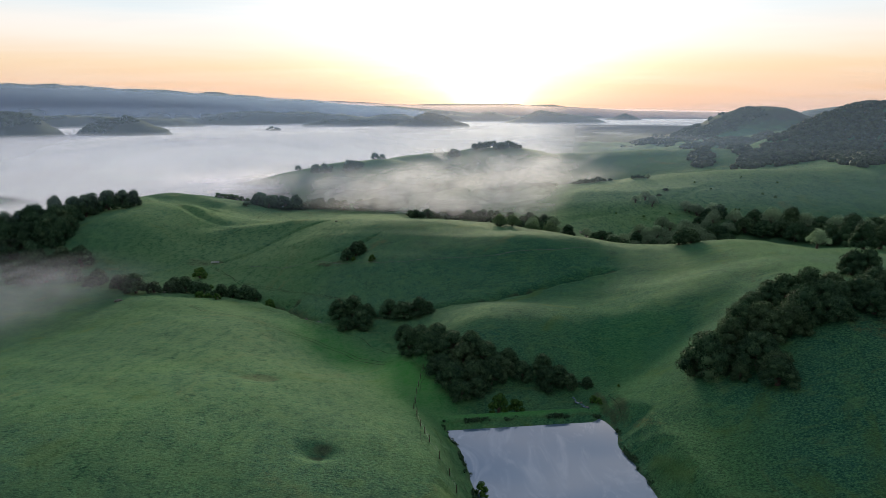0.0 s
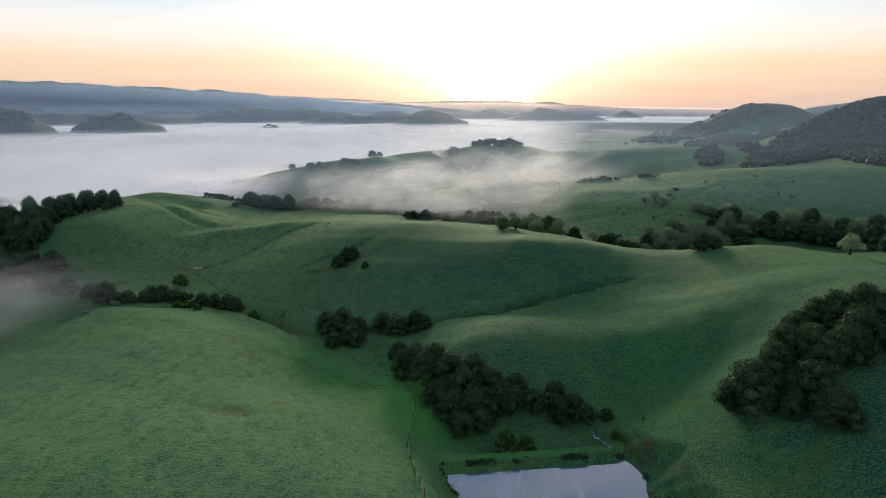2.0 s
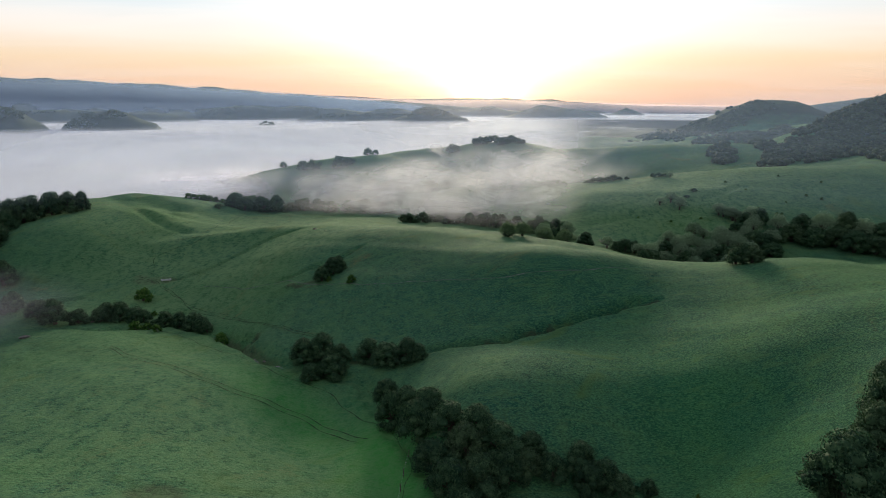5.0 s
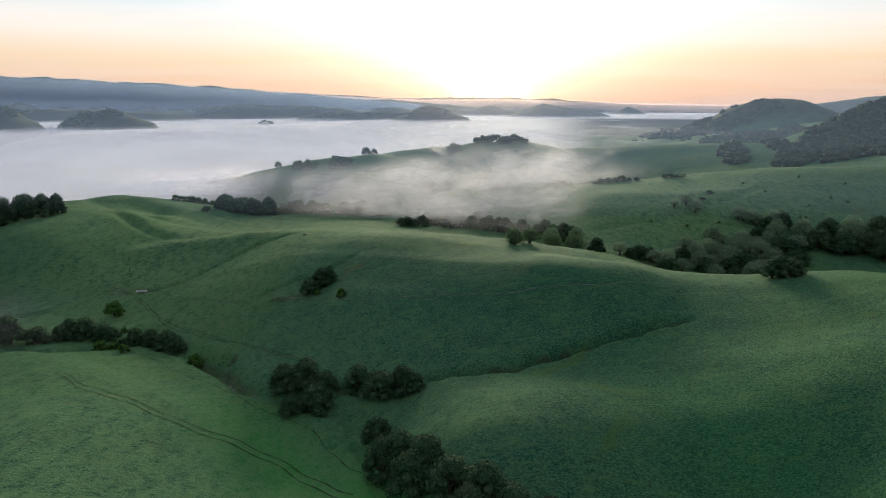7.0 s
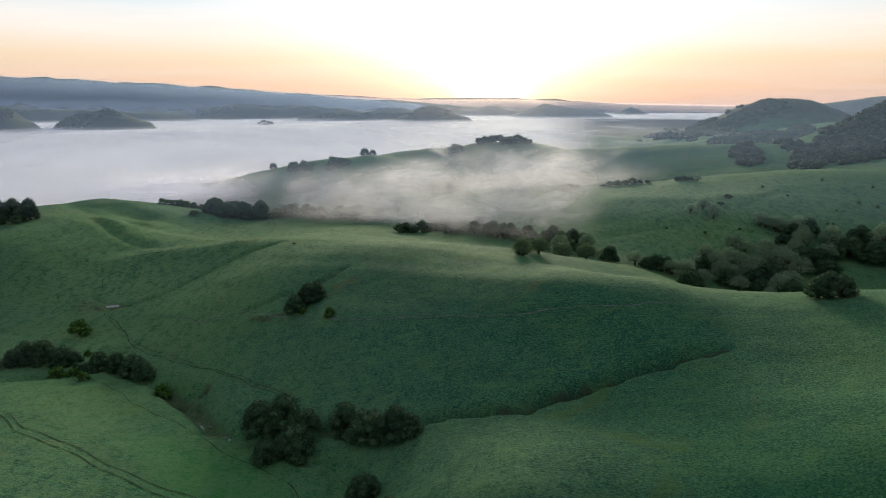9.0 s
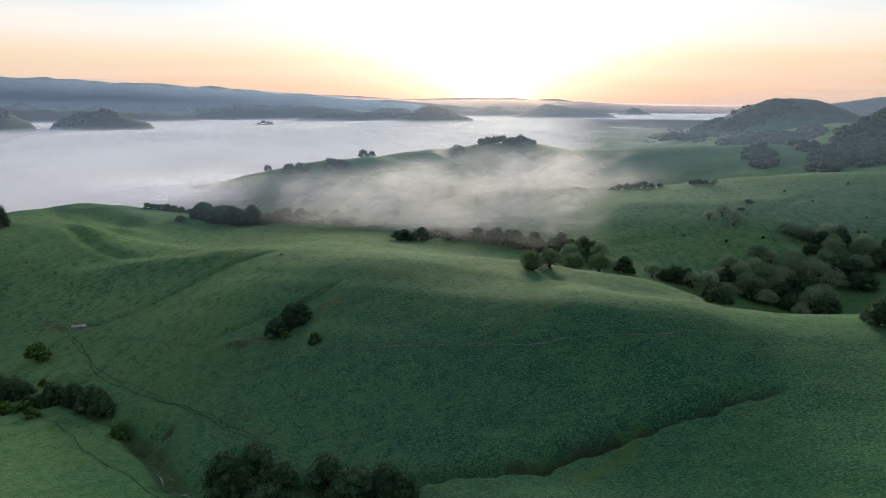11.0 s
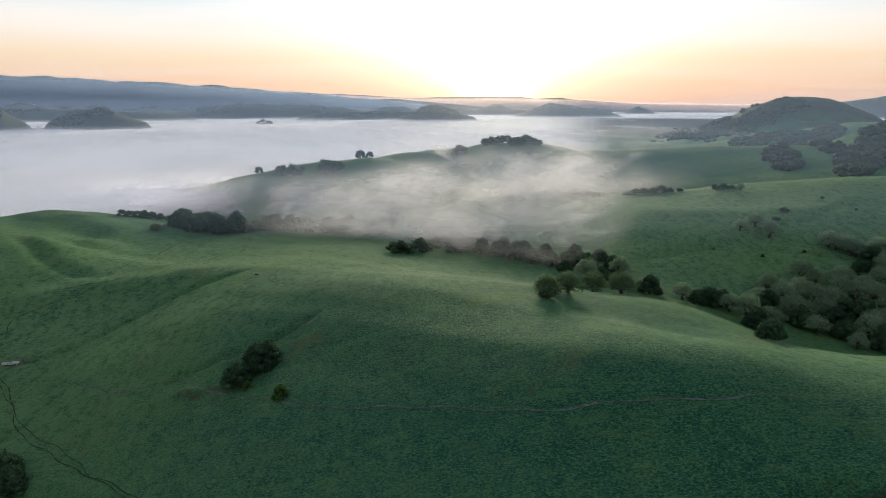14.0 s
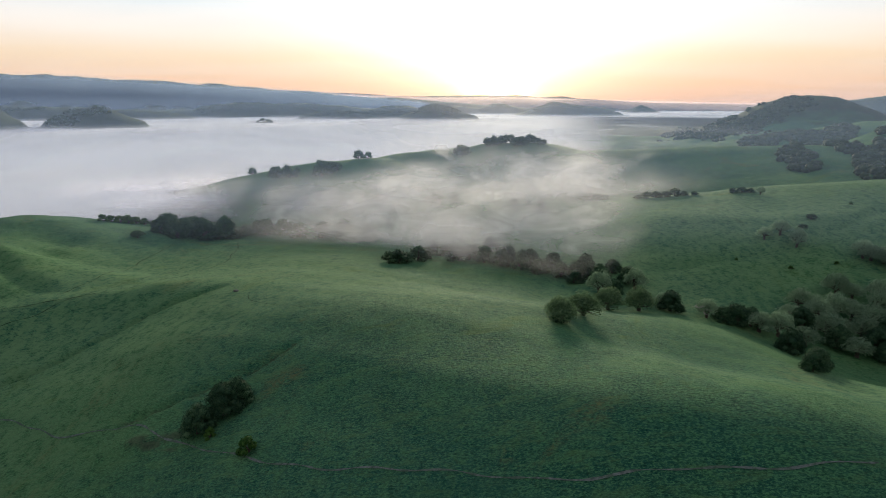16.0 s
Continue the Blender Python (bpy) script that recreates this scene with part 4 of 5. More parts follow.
plant("bush", "creek row", [(-78.5, 183.1, 4.1), (-72.5, 181.9, 3.1), (-77.0, 186.3, 3.4), (-54.6, 177.6, 3.7), (-87.7, 206.1, 5.5), (-79.9, 196.0, 2.4)])
plant("oak", "lone trees", [(-30.6, 202.8, 6.4), (-33.2, 199.6, 5.6), (-29.2, 204.6, 4.8)], label="lone dark oak with a leaning double crown beside a cattle path")
plant("bush", "lone trees", [(-30.8, 197.7, 2.1), (-23.6, 192.2, 2.8), (-31.2, 202.7, 1.4)], tall=1.1)
plant("oak", "hillside grove", [(46.1, 97.0, 9.1), (44.8, 98.1, 4.6), (49.9, 92.4, 3.8), (53.7, 94.2, 8.9), (54.6, 90.4, 6.3), (54.1, 88.5, 6.3), (51.6, 100.8, 7.0), (55.2, 104.2, 7.2), (59.7, 109.5, 6.2), (57.6, 102.1, 7.0), (58.4, 98.8, 6.9), (61.0, 98.6, 7.9), (63.4, 99.5, 7.9), (62.8, 109.4, 6.2), (64.7, 107.3, 7.2), (68.2, 106.5, 7.2), (68.5, 101.6, 6.9), (71.5, 102.0, 6.9), (68.3, 98.1, 6.8), (74.7, 100.9, 6.9), (79.4, 104.9, 7.0), (81.1, 113.5, 6.2), (83.0, 112.2, 6.1), (74.5, 97.5, 6.7), (78.6, 101.5, 5.8), (72.4, 106.5, 6.0), (49.7, 96.4, 5.6)], tall=1.05)
plant("oak", "hilltop wood", [(-156.0, 274.4, 10.5), (-149.5, 274.9, 10.1), (-145.4, 276.9, 7.0), (-161.9, 270.7, 10.4), (-167.9, 267.3, 11.3), (-173.9, 263.3, 11.1), (-179.6, 259.5, 11.4), (-184.7, 255.3, 10.8), (-161.6, 265.1, 9.2), (-161.1, 239.8, 10.2), (-168.1, 235.8, 10.5), (-174.8, 233.6, 10.5), (-152.5, 233.2, 8.6), (-152.4, 238.9, 6.9), (-171.6, 244.9, 10.7), (-159.4, 244.8, 9.9), (-186.2, 248.2, 10.8), (-164.9, 261.8, 9.1), (-166.0, 230.5, 9.0), (-153.3, 228.6, 8.5), (-189.0, 252.6, 9.7), (-173.4, 236.8, 11.5), (-159.4, 233.4, 11.3), (-154.2, 236.2, 8.0), (-178.2, 236.6, 9.2), (-153.7, 216.4, 8.5), (-141.0, 213.3, 9.4), (-143.9, 212.7, 8.4), (-128.0, 198.4, 6.8), (-138.5, 199.5, 7.9)], tall=1.25)
plant("oak", "hilltop wood", [(-166.0, 252.0, 11.5), (-176.0, 250.0, 11.5), (-184.0, 242.0, 11.0), (-170.0, 258.0, 10.5), (-180.0, 228.0, 11.0), (-190.0, 236.0, 11.0), (-160.0, 252.0, 10.0), (-168.0, 222.0, 10.5), (-176.0, 218.0, 10.5), (-158.0, 222.0, 9.5), (-158.3, 210.6, 8.3), (-145.0, 197.1, 5.8)], tall=1.25)
plant("oak", "brow hedge", [(14.0, 323.0, 7.4), (19.5, 317.0, 7.8), (25.5, 312.0, 7.2), (31.0, 306.5, 7.6), (36.5, 301.5, 7.0), (41.5, 303.0, 6.6), (22.5, 327.0, 7.8), (29.5, 320.0, 8.2), (36.0, 313.0, 7.4), (45.5, 308.5, 6.8), (52.0, 300.5, 6.6), (22.2, 225.6, 3.8), (47.4, 282.2, 6.2)])
plant("bush", "bushes on the far slope", [(99.0, 288.5, 1.5), (87.8, 297.7, 1.1), (137.9, 292.4, 1.3), (138.1, 286.6, 1.7), (142.2, 285.4, 1.7), (143.9, 284.8, 1.2), (161.5, 298.4, 1.7), (165.1, 293.1, 1.7), (111.7, 288.5, 1.5), (150.5, 294.2, 1.3), (140.8, 310.8, 1.4), (138.3, 326.0, 1.5), (164.2, 327.1, 1.5), (176.2, 312.6, 1.6)], label="small dark bush on the open slope")
plant("bush", "bushes by the spillway", [(28.5, 102.8, 1.9), (29.0, 101.3, 1.5), (28.1, 102.3, 1.3), (33.9, 105.6, 0.8)])
plant("far", "trees on the far slope", [(63.0, 425.0, 6.4), (66.0, 423.0, 7.4), (69.0, 421.5, 7.0), (72.0, 419.5, 7.8), (75.0, 417.0, 7.0), (78.0, 415.0, 5.8)], label="low dark oak in a row along the brow", tall=0.7)
plant("far", "trees on the far slope", [(88.0, 395.0, 5.0), (91.0, 392.0, 6.4), (94.0, 389.0, 6.8), (97.0, 386.0, 6.2), (100.0, 383.0, 6.6), (103.0, 380.0, 5.2), (106.0, 377.0, 4.2), (117.0, 366.0, 4.6), (119.5, 364.0, 5.6), (122.0, 362.0, 5.0), (113.2, 309.4, 3.5), (118.1, 313.9, 4.3)], label="low dark oak in a row along the brow", tall=0.7)
plant("pale", "trees on the far slope", [(100.5, 307.2, 5.7), (105.7, 308.1, 6.4), (107.0, 300.7, 6.8), (122.3, 354.7, 4.1)])
plant("far", "trees in the mist", [(-16.8, 305.7, 6.1), (-11.8, 310.6, 6.6), (-6.0, 326.6, 7.1), (-0.3, 343.6, 7.3), (6.0, 336.4, 7.1), (13.6, 342.1, 7.7), (-6.4, 456.6, 9.6), (4.8, 458.6, 8.0), (34.3, 420.3, 6.2), (41.3, 419.8, 4.2), (44.9, 400.5, 7.4), (-9.2, 387.7, 6.4), (-14.2, 307.5, 7.2), (-8.5, 317.1, 7.6), (-3.6, 347.3, 8.7), (8.9, 330.9, 10.1), (18.3, 350.0, 8.8), (2.9, 327.0, 7.9)])
plant("oak", "valley trees", [(-108.6, 352.1, 8.3), (-102.4, 353.3, 9.2), (-98.4, 359.9, 8.5), (-93.1, 367.3, 8.2), (-86.9, 376.9, 7.5), (-83.2, 380.6, 7.5), (-78.3, 385.3, 6.6), (-69.7, 386.5, 6.6), (-110.9, 349.9, 7.8), (-103.6, 348.6, 9.0), (-103.7, 364.2, 8.7), (-92.2, 358.7, 8.4), (-87.3, 367.7, 8.2), (-110.2, 356.1, 11.7), (-103.5, 356.2, 11.6), (-95.1, 354.8, 10.3), (-90.8, 364.5, 10.7), (-79.7, 382.0, 10.0), (-72.1, 381.7, 10.0), (-63.9, 378.9, 9.9), (-53.7, 377.8, 9.9), (-44.1, 379.1, 9.9), (-34.3, 380.0, 9.9)])
plant("bush", "valley trees", [(-134.0, 352.0, 4.2), (-132.5, 355.0, 4.8), (-131.0, 358.5, 5.0), (-129.5, 361.5, 5.2), (-127.5, 364.0, 5.4), (-125.0, 366.0, 5.0), (-122.0, 368.0, 4.6), (-130.5, 363.0, 4.4), (-118.5, 370.0, 4.8)], label="low dark bush in a thicket on the brow", tall=0.85)
plant("spread", "valley trees", [(-112.0, 335.1, 5.2)], label="small spreading oak on the green slope")
plant("oak", "creek wood", [(-147.5, 208.1, 10.6), (-135.6, 215.7, 9.3), (-151.6, 204.5, 9.2), (-117.8, 190.8, 5.7)])
plant("oak", "upper valley wood", [(130.4, 265.8, 9.6), (137.2, 264.3, 10.9), (142.1, 258.8, 11.2), (149.5, 256.5, 11.2), (151.2, 248.7, 11.5), (155.8, 244.4, 11.2), (158.3, 237.1, 11.5), (158.8, 227.9, 11.1), (145.0, 199.6, 10.2), (154.2, 203.9, 10.4), (143.8, 270.2, 9.8), (155.9, 261.6, 10.8), (165.3, 254.3, 11.1), (172.5, 245.1, 10.8), (177.2, 238.5, 11.0)])
plant("pale", "upper valley wood", [(149.3, 265.7, 10.2), (160.1, 257.9, 10.6), (168.4, 249.6, 10.2), (113.3, 175.2, 6.9), (174.1, 238.8, 9.9), (123.3, 284.6, 8.2), (129.4, 281.4, 8.9), (119.8, 290.1, 7.0), (135.7, 272.1, 8.5), (185.6, 244.4, 10.0)])
plant("far", "trees in the fog", [(-435.4, 629.7, 15.5), (-438.2, 652.1, 14.8), (-416.8, 634.9, 13.3), (-431.2, 610.5, 10.4)], label="dark tree rising faintly out of the fog")
plant("far", "ridge trees", [(7.9, 605.3, 9.5), (14.0, 607.2, 12.3), (32.3, 628.8, 8.5), (35.4, 628.7, 9.9), (41.8, 630.3, 11.3), (49.1, 635.8, 11.5), (56.3, 629.2, 11.3), (65.0, 632.3, 11.3), (73.3, 639.3, 10.1), (81.5, 636.0, 7.2), (-99.8, 480.4, 8.4), (-93.1, 481.9, 8.4), (-74.5, 492.0, 9.7), (-69.3, 499.1, 7.7), (-117.3, 482.0, 6.3), (-102.3, 479.8, 11.5), (-95.7, 481.3, 10.5), (-91.0, 486.5, 5.3), (-76.9, 489.5, 13.4), (-71.8, 494.6, 10.8), (-60.1, 529.2, 8.8), (-54.6, 538.0, 7.2), (-199.8, 634.8, 7.3), (-198.2, 601.1, 6.9), (10.4, 605.3, 13.6), (38.7, 630.5, 10.0), (45.2, 634.1, 10.0), (53.6, 639.4, 10.1), (60.7, 630.8, 11.3), (69.4, 637.7, 10.0)])
plant("far", "ridge trees", [(76.8, 632.7, 8.5)])


for rows in MODELS.values():
    for model, _ in rows:
        if model.name not in used:
            for o in (*model.children, model):
                bpy.data.objects.remove(o)

# ---- woods on the far slopes ----


def woodland(name, label, patches, size, seed, leaf_mat=WOOD_LEAF):
    """Far woods: many small crowns over patches given as x, y, half-widths, turn and count."""
    rng = np.random.default_rng(seed)
    pieces = []
    iv, jf = ICO2
    quads = np.concatenate([jf, jf[:, 2:]], 1)
    for cx, cy, rx, ry, turn, count in patches:
        a = radians(turn)
        r, t = np.sqrt(rng.uniform(0, 1, count)) * rng.uniform(0.8, 1.15, count), rng.uniform(0, 6.283, count)
        u, v = rx * r * np.cos(t), ry * r * np.sin(t)
        xs, ys = cx + u * math.cos(a) - v * math.sin(a), cy + u * math.sin(a) + v * math.cos(a)
        keep = wavy(xs, ys, 45, 3.3) + rng.uniform(-0.5, 0.9, count) > -0.15
        xs, ys = xs[keep], ys[keep]
        for x, y, z in zip(xs, ys, ground_height(xs, ys)):
            w = size * rng.uniform(0.55, 1.25)
            centre = np.array([x, y, z + 0.55 * w])
            pieces.append((iv * (1 + 0.13 * rng.normal(size=(len(iv), 1))) * (w, w, w * 0.85) + centre, quads))
            pieces.append(leaf_quads(rng, centre, w, 26, 0.33 * w))
    v, f = join(pieces)
    tagged(new(name, clean_quads(name, v, f, leaf_mat)), label, "woodland", kind="stuff")


woodland("woodland", "dense dark oak wood on the steep hillside", [(266, 467, 38, 19, 63, 274), (304, 466, 59, 34, -140, 762), (339, 494, 23, 14, 163, 122), (350, 501, 16, 8, 158, 51), (343, 714, 37, 24, 79, 340), (295, 517, 19, 8, 112, 60), (315, 507, 21, 12, 132, 90), (209, 482, 39, 9, 69, 136), (298, 427, 94, 17, 55, 617), (330, 520, 60, 26, 30, 420), (372, 525, 60, 30, 10, 420), (250, 505, 26, 7, 75, 60), (313, 727, 79, 18, 58, 420), (333, 704, 46, 15, 68, 280), (362, 692, 69, 15, 59, 400), (237, 456, 60, 10, 53, 300)], 2.3, 5)
woodland("woodland", "dark wood along the flank of the far hill", [(465, 1149, 44, 23, 92, 209), (501, 1144, 53, 23, 74, 248), (544, 1165, 59, 23, 75, 279), (592, 1182, 38, 23, 85, 180), (374, 1062, 260, 40, 75, 1190), (433, 1108, 240, 29, 63, 800), (556, 1176, 60, 50, 0, 420)], 2.6, 6)
woodland("woodland", "tree lines on the misty plain", [
    (360, 980, 60, 8, 10, 26), (430, 1060, 70, 9, 5, 30), (520, 1260, 90, 10, 0, 34), (300, 900, 40, 8, 10, 16), (700, 1700, 130, 12, 0, 40), (600, 1500, 90, 12, 0, 26)], 3.6, 7)
woodland("woodland", "dark trees crowning the hills above the fog", [
    (-39, 1740, 55, 40, 1, 240), (-6, 1755, 40, 30, 0, 90), (-668, 1167, 26, 30, 30, 190), (-625, 1196, 22, 14, 28, 90), (-768, 1073, 45, 50, 36, 420), (-804, 1047, 60, 50, 38, 300), (-1110, 1646, 40, 16, 34, 70), (-1061, 1678, 26, 12, 32, 60), (-980, 1726, 26, 12, 30, 60), (-698, 2086, 110, 40, 18, 200), (-572, 2135, 60, 30, 15, 110), (-457, 2152, 60, 30, 12, 120), (-763, 2042, 30, 30, 20, 50), (-328, 1861, 60, 25, 10, 80), (-198, 1880, 80, 25, 6, 120), (-116, 1896, 30, 20, 4, 50), (-193, 2212, 60, 20, 5, 70), (359, 2373, 60, 40, -9, 130), (437, 2360, 60, 30, -10, 80), (202, 2753, 40, 30, -4, 60), (937, 3123, 30, 30, -17, 40), (58, 2779, 20, 8, -1, 14),
    (-415, 1474, 18, 10, 0, 30)], 2.6, 8)

# ---- small things ----


def part(name, bm, mat, parent, label=""):
    me = bpy.data.meshes.new(name)
    bm.to_mesh(me)
    bm.free()
    me.materials.append(mat)
    ob = new(name, me)
    ob.parent = parent
    return tagged(ob, label)


def box(bm, sx, sy, sz, at=(0, 0, 0), bevel=0.02):
    made = bmesh.ops.create_cube(bm, size=1, matrix=Matrix.Translation(at) @ Matrix.Diagonal((sx, sy, sz, 1)))
    edges = list({e for v in made["verts"] for e in v.link_edges})
    bmesh.ops.bevel(bm, geom=edges, offset=bevel, segments=2, affect="EDGES", profile=0.5)


def metal_material():
    m, gr = material("galvanised_steel")
    p = gr.add("ShaderNodeTexCoord").outputs["Object"]
    n = gr.noise(p, 6, 4, 0.6)
    b = principled(gr, gr.ramp(n, [(0.3, (0.36, 0.39, 0.41)), (0.7, (0.58, 0.61, 0.63))]), 0.4)
    finish(gr, b.outputs[0])
    return m


STEEL = metal_material()


def water_trough(x, y, turn):
    root = tagged(new("water_trough"), "pale galvanised cattle trough on trodden mud", "water trough")
    root.matrix_basis = pose(x, y, ground_at(x, y), 0, 0, turn)
    bm = bmesh.new()
    for sx, sy, px, py in ((3.0, 0.05, 0, 0.3), (3.0, 0.05, 0, -0.3), (0.05, 0.55, 1.475, 0), (0.05, 0.55, -1.475, 0)):
        box(bm, sx, sy, 0.42, (px, py, 0.30), 0.01)
    box(bm, 2.9, 0.55, 0.06, (0, 0, 0.12), 0.01)
    part("basin", bm, STEEL, root)
    for px in (-1.1, 1.1):
        bm = bmesh.new()
        box(bm, 0.14, 0.62, 0.4, (px, 0, -0.12), 0.02)
        part("foot", bm, DEADWOOD, root, "weathered timber foot")
    bm = bmesh.new()
    box(bm, 2.9, 0.55, 0.02, (0, 0, 0.42), 0.004)
    part("water", bm, WATER, root, "still water")


water_trough(-87.9, 221.7, 14)


def fallen_tree(x, y, turn, long):
    """A bleached dead oak lying on its side, its limbs forking up."""
    rng = np.random.default_rng(77)
    root = tagged(new("fallen_tree"), "bleached bare fallen oak with forked limbs", "fallen tree")
    root.matrix_basis = pose(x, y, ground_at(x, y), 0, 0, turn)

    def limb(name, start, way, length, thick, depth):
        pts, p, d = [], np.array(start, float), np.array(way, float)
        for k in range(6):
            pts.append(p.copy())
            d = d + 0.22 * rng.normal(size=3)
            d[2] = max(d[2], -0.1)
            d /= np.linalg.norm(d)
            p = p + d * length / 5
        v, f = tube(pts, [thick * (1 - 0.16 * k) for k in range(6)], 7)
        ob = new(name, mesh_from(name, v, f, DEADWOOD))
        ob.parent = root
        if depth:
            for k in (2, 3, 4, 5):
                way2 = d + rng.normal(size=3) * 0.7 + np.array([0, 0, 0.45])
                limb("branch", pts[k], way2 / np.linalg.norm(way2), length * 0.55, thick * 0.5, depth - 1)

    limb("trunk", (-long / 2, 0, 0.25), (1, 0, 0.05), long * 0.6, 0.3, 2)


fallen_tree(62.1, 263.7, 160, 7.0)


STONE = bark_material("lichened_stone", (0.07, 0.07, 0.065), (0.20, 0.20, 0.19))


def outcrop(x, y, wide, seed):
    rng = np.random.default_rng(seed)
    iv, jf = ICO2
    v = iv * (1 + 0.16 * rng.normal(size=(len(iv), 1))) * (wide * 0.5, wide * 0.33, wide * 0.24)
    me = mesh_from("rock", v, jf, STONE, False)
    ob = tagged(new("rock", me), "low grey lichened rock in the grass", "rock")
    ob.matrix_basis = pose(x, y, ground_at(x, y) + wide * 0.08, 0, 0, 40 * seed)


for seed, (x, y, wide) in enumerate([(-45.8, 251.4, 1.3), (-96.7, 168.4, 2.2), (-91.1, 185.8, 1.2), (-35.4, 201.9, 0.8), (-40.0, 164.9, 0.9), (-37.6, 160.7, 0.8), (-35.7, 160.1, 0.7), (-42.9, 167.0, 0.7), (27.0, 101.3, 0.6), (26.6, 104.4, 0.6)]):
    outcrop(x, y, wide, seed)


def stream(name, label, line, width):
    """A shallow run of water down a channel."""
    pts = []
    for (ax, ay), (bx, by) in zip(line, line[1:]):
        for k in range(5):
            pts.append((ax + (bx - ax) * k / 5, ay + (by - ay) * k / 5))
    rows = []
    for i, (x, y) in enumerate(pts[:-1]):
        dx, dy = pts[i + 1][0] - x, pts[i + 1][1] - y
        n = math.hypot(dx, dy)
        w = width * (0.55 + 0.45 * math.sin(i * 1.7) * math.sin(i * 0.63 + 1))
        off = 0.25 * math.sin(i * 0.9)
        z = ground_at(x, y) + 0.10
        for side in (-1, 1):
            rows.append((x - dy / n * (side * w + off), y + dx / n * (side * w + off), z))
    me = mesh_from(name, rows, [(2 * i, 2 * i + 1, 2 * i + 3, 2 * i + 2) for i in range(len(pts) - 2)], WATER)
    tagged(new(name, me), label, "stream", kind="structure")


stream("spillway", "shallow bright run of water below the pond", [(25.5, 106.8), (25.9, 105.2), (26.5, 103.0), (26.8, 100.7), (27.3, 100.2)], 0.42)
stream("brook", "thin brook over stones in the creek cut", [(-42.7, 166.3), (-40.1, 162.7), (-37.1, 160.6), (-35.1, 159.1), (-33.4, 157.5)], 0.06)



# ---- cattle paths and wheel ruts ----


def path_material(name, lo, hi, grown):
    m, gr = material(name)
    p = gr.add("ShaderNodeNewGeometry").outputs["Position"]
    soil = gr.ramp(gr.noise(p, 2.2, 4, 0.7), [(0.3, lo), (0.7, hi)])
    turf = gr.grey(gr.noise(p, 0.8, 4, 0.65), 0.42, 0.58)
    col = gr.mix(gr.math("MULTIPLY", turf, grown), soil, (0.022, 0.070, 0.026, 1))
    finish(gr, principled(gr, col, 0.95, None, 0.1).outputs[0])
    return m


PATH_SOIL = path_material("grown_over_path", (0.016, 0.032, 0.019), (0.046, 0.064, 0.042), 0.95)
PALE_SOIL = path_material("dusty_path", (0.062, 0.086, 0.080), (0.165, 0.195, 0.182), 0.5)


def cattle_path(line, width, seed, mat):
    """A trodden line that wanders a little round the given one."""
    pts = [np.array(p) for p in line]
    pts = [2 * pts[0] - pts[1]] + pts + [2 * pts[-1] - pts[-2]]
    way = []
    for i in range(1, len(pts) - 2):
        a, b, c, e = pts[i - 1:i + 3]
        n = max(2, int(np.linalg.norm(c - b) / 0.8))
        for t in np.arange(n) / n:
            way.append(0.5 * (2 * b + (c - a) * t + (2 * a - 5 * b + 4 * c - e) * t ** 2 + (3 * b - a - 3 * c + e) * t ** 3))
    way = np.array(way)
    s = np.arange(len(way))
    d = np.gradient(way, axis=0)
    nor = np.stack([-d[:, 1], d[:, 0]], -1) / (np.linalg.norm(d, axis=1, keepdims=True) + 1e-6)
    way = way + nor * (0.35 * np.sin(s * 0.21 + seed) + 0.2 * np.sin(s * 0.53 + 2 * seed))[:, None]
    w = width * (0.75 + 0.3 * np.sin(s * 0.9 + seed) * np.sin(s * 0.37) + 0.25 * np.random.default_rng(seed).normal(size=len(s))).clip(0.25, 1.4)
    sides = [way - nor * w[:, None], way + nor * w[:, None]]
    v = np.concatenate([np.column_stack([q, ground_height(q[:, 0], q[:, 1]) + 0.07]) for q in sides])
    n = len(way)
    f = [(i, i + 1, n + i + 1, n + i) for i in range(n - 1)]
    tagged(new("path", mesh_from("path", v, f, mat)), "narrow trodden cattle path through the grass", "path", kind="structure")


for seed, (line, width, amount) in enumerate(TRACKS):
    cattle_path(line, (0.26 if seed == 0 else 0.17) * width, seed, PALE_SOIL if seed == 0 else PATH_SOIL)


# ---- fence and reeds ----


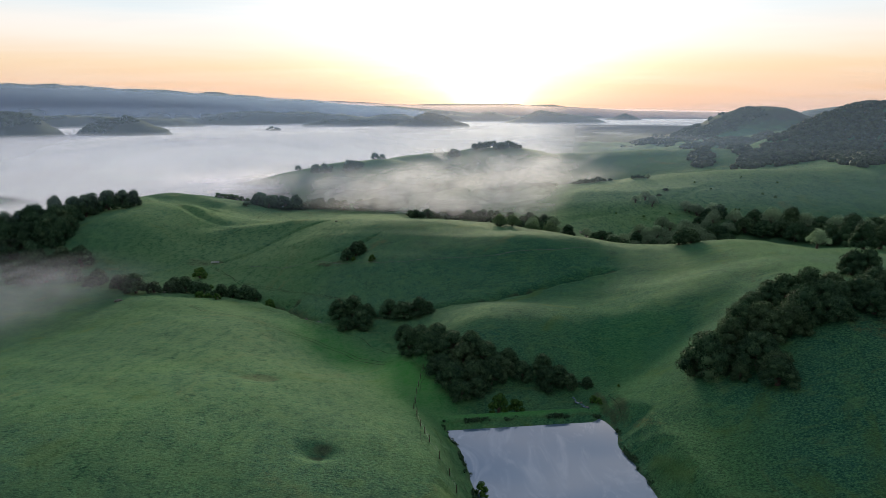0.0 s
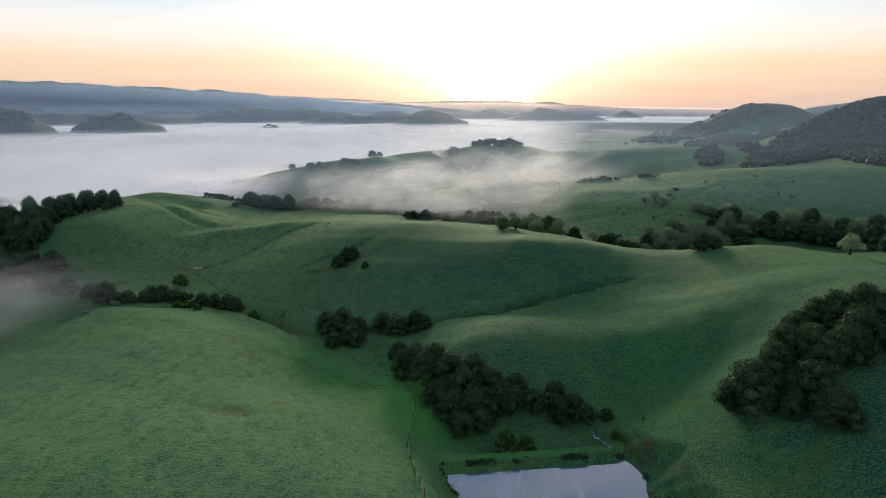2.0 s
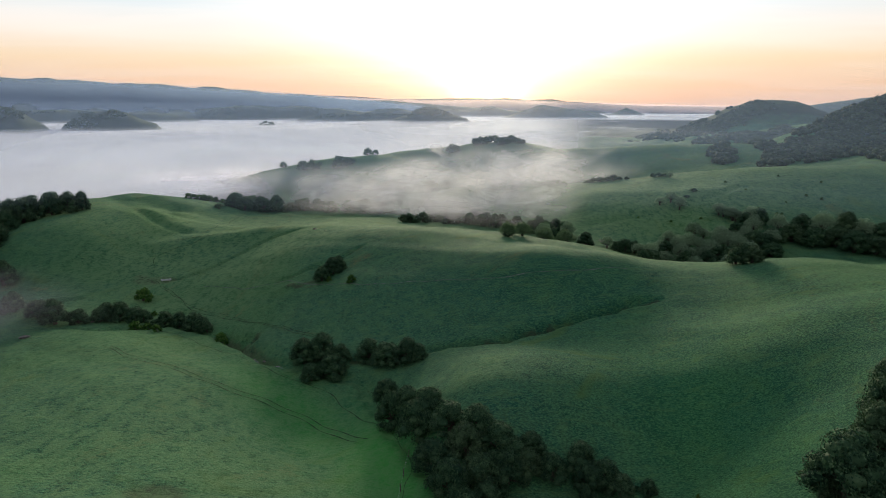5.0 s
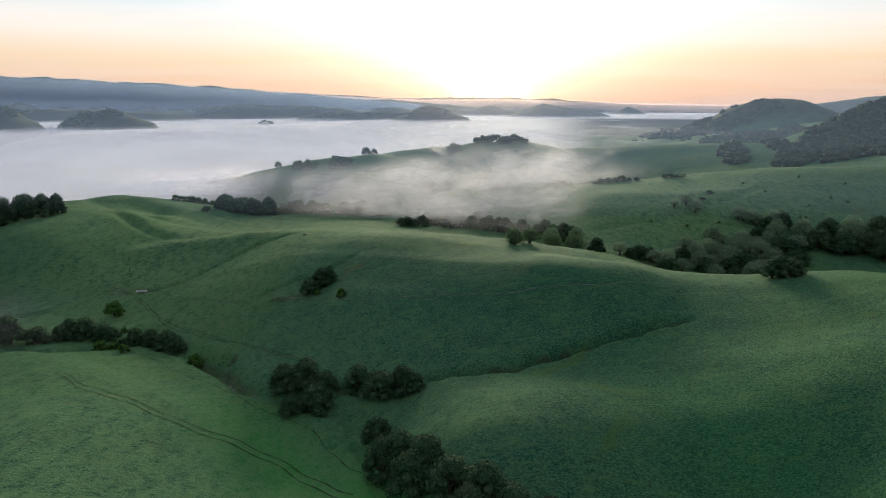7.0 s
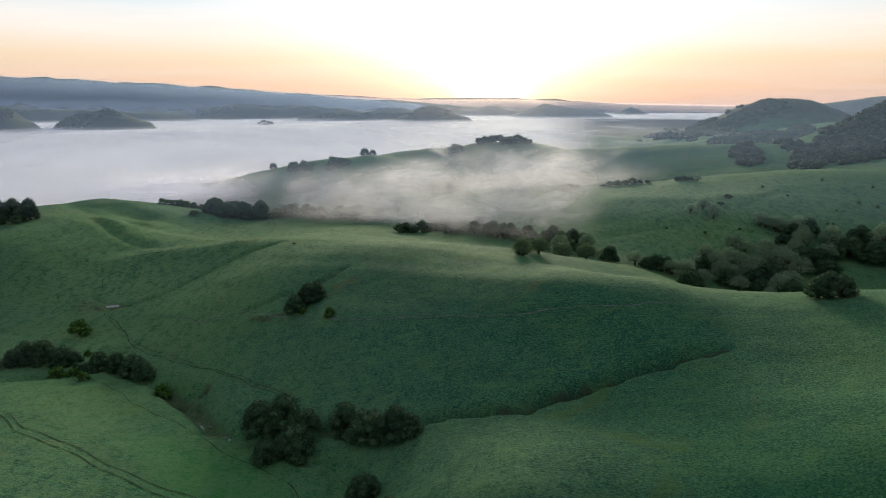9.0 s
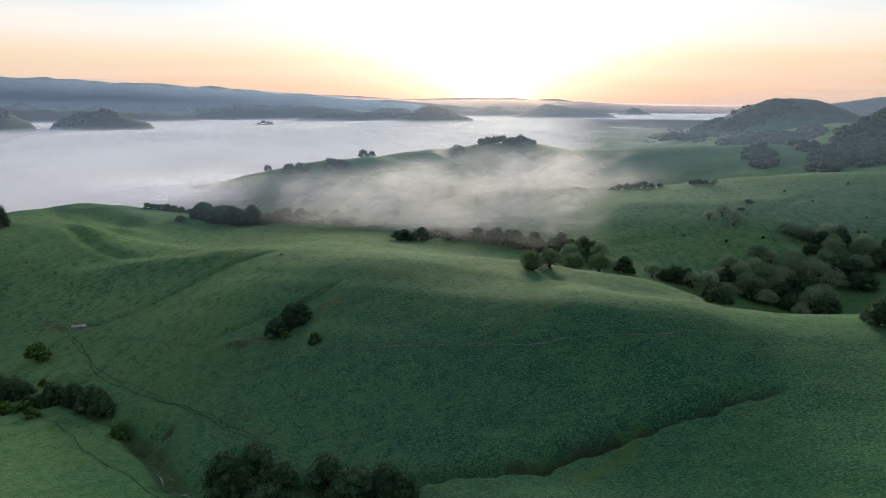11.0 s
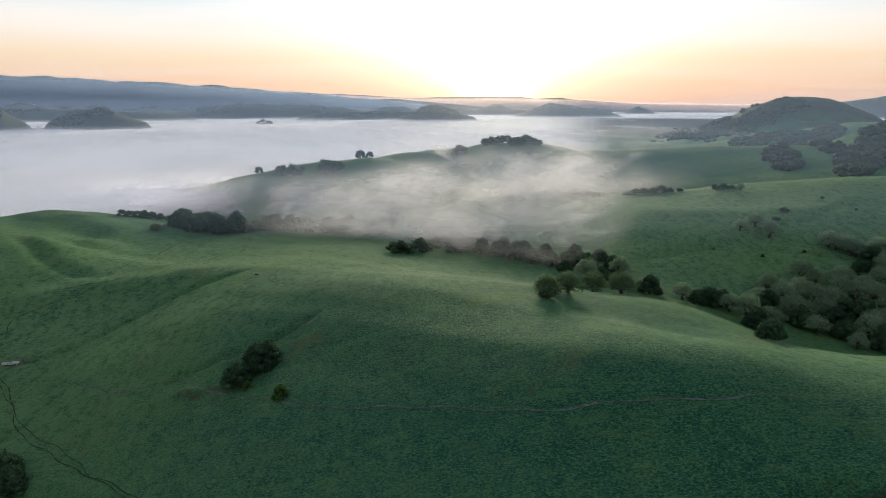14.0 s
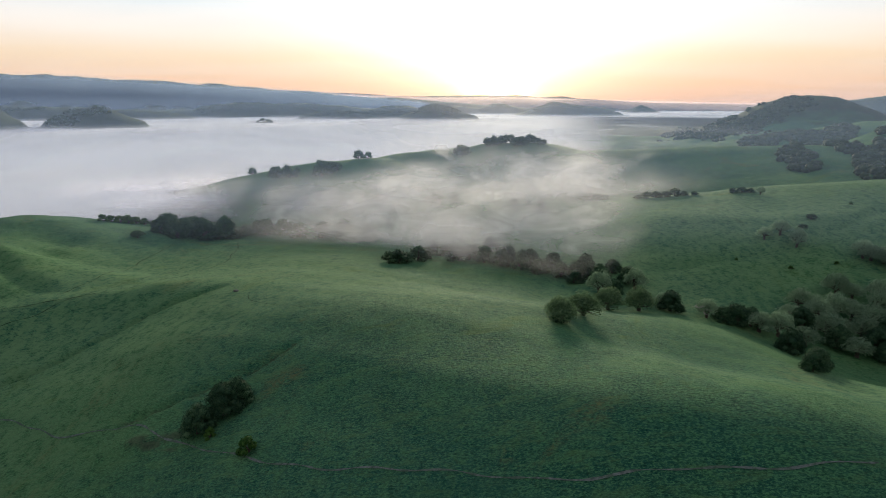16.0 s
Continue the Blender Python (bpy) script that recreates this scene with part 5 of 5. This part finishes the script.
def fence(line, gap):
    """A stock fence of weathered posts and three wires."""
    root = tagged(new("fence"), "grey weathered post-and-wire stock fence", "fence")
    spots = []
    for (ax, ay), (bx, by) in zip(line, line[1:]):
        n = max(1, round(math.hypot(bx - ax, by - ay) / gap))
        spots += [(ax + (bx - ax) * k / n, ay + (by - ay) * k / n) for k in range(n)]
    spots.append(line[-1])
    v, f = tube([(0, 0, -0.4), (0.01, 0, 0.6), (0, 0.01, 1.25), (0, 0, 1.28)], [0.08, 0.075, 0.07, 0.01], 7)
    post = mesh_from("post", v, f, BARK)
    tops = []
    for i, (x, y) in enumerate(spots):
        ob = new("post", post)
        ob.parent = root
        ob.matrix_basis = pose(x, y, ground_at(x, y), 3 * math.sin(i * 2.1), 3 * math.cos(i * 1.7), 50 * i)
        tops.append((x, y, ground_at(x, y)))
    for h in (0.45, 0.8, 1.15):
        v, f = tube([(x, y, z + h) for x, y, z in tops], [0.003] * len(tops), 4)
        wire = new("wire", mesh_from("wire", v, f, STEEL))
        wire.parent = root


fence([(-4.3, 118.8), (-4.7, 113.1), (-5.1, 106.5), (-5.3, 98.1), (-3.7, 88.9), (-2.1, 82.2), (-0.5, 77.6), (1.0, 76.1), (1.9, 72.4)], 4.0)


def reeds(seed):
    """A ragged rim of rushes along the pond's shore."""
    rng = np.random.default_rng(seed)
    x, y = rng.uniform(-6, 42, 60000), rng.uniform(66, 104, 60000)
    d = pond_shape(x, y)
    keep = (d > -0.6) & (d < 0.12) & (wavy(x, y, 9, 4.0) + 0.6 * wavy(x, y, 2.3, 1.0) + rng.uniform(-0.4, 0.4, len(x)) > 0.35)
    x, y = x[keep], y[keep]
    z = ground_height(x, y)
    pieces = [leaf_quads(rng, np.array([a, b, max(c, POND_Z) + 0.12]), 0.22, 7, 0.17, 0.9, -0.2) for a, b, c in zip(x, y, z)]
    v, f = join(pieces)
    tagged(new("reeds", clean_quads("reeds", v, f, OAK_LEAF)), "dark rushes and weeds rimming the pond", "reeds", kind="stuff")


reeds(12)
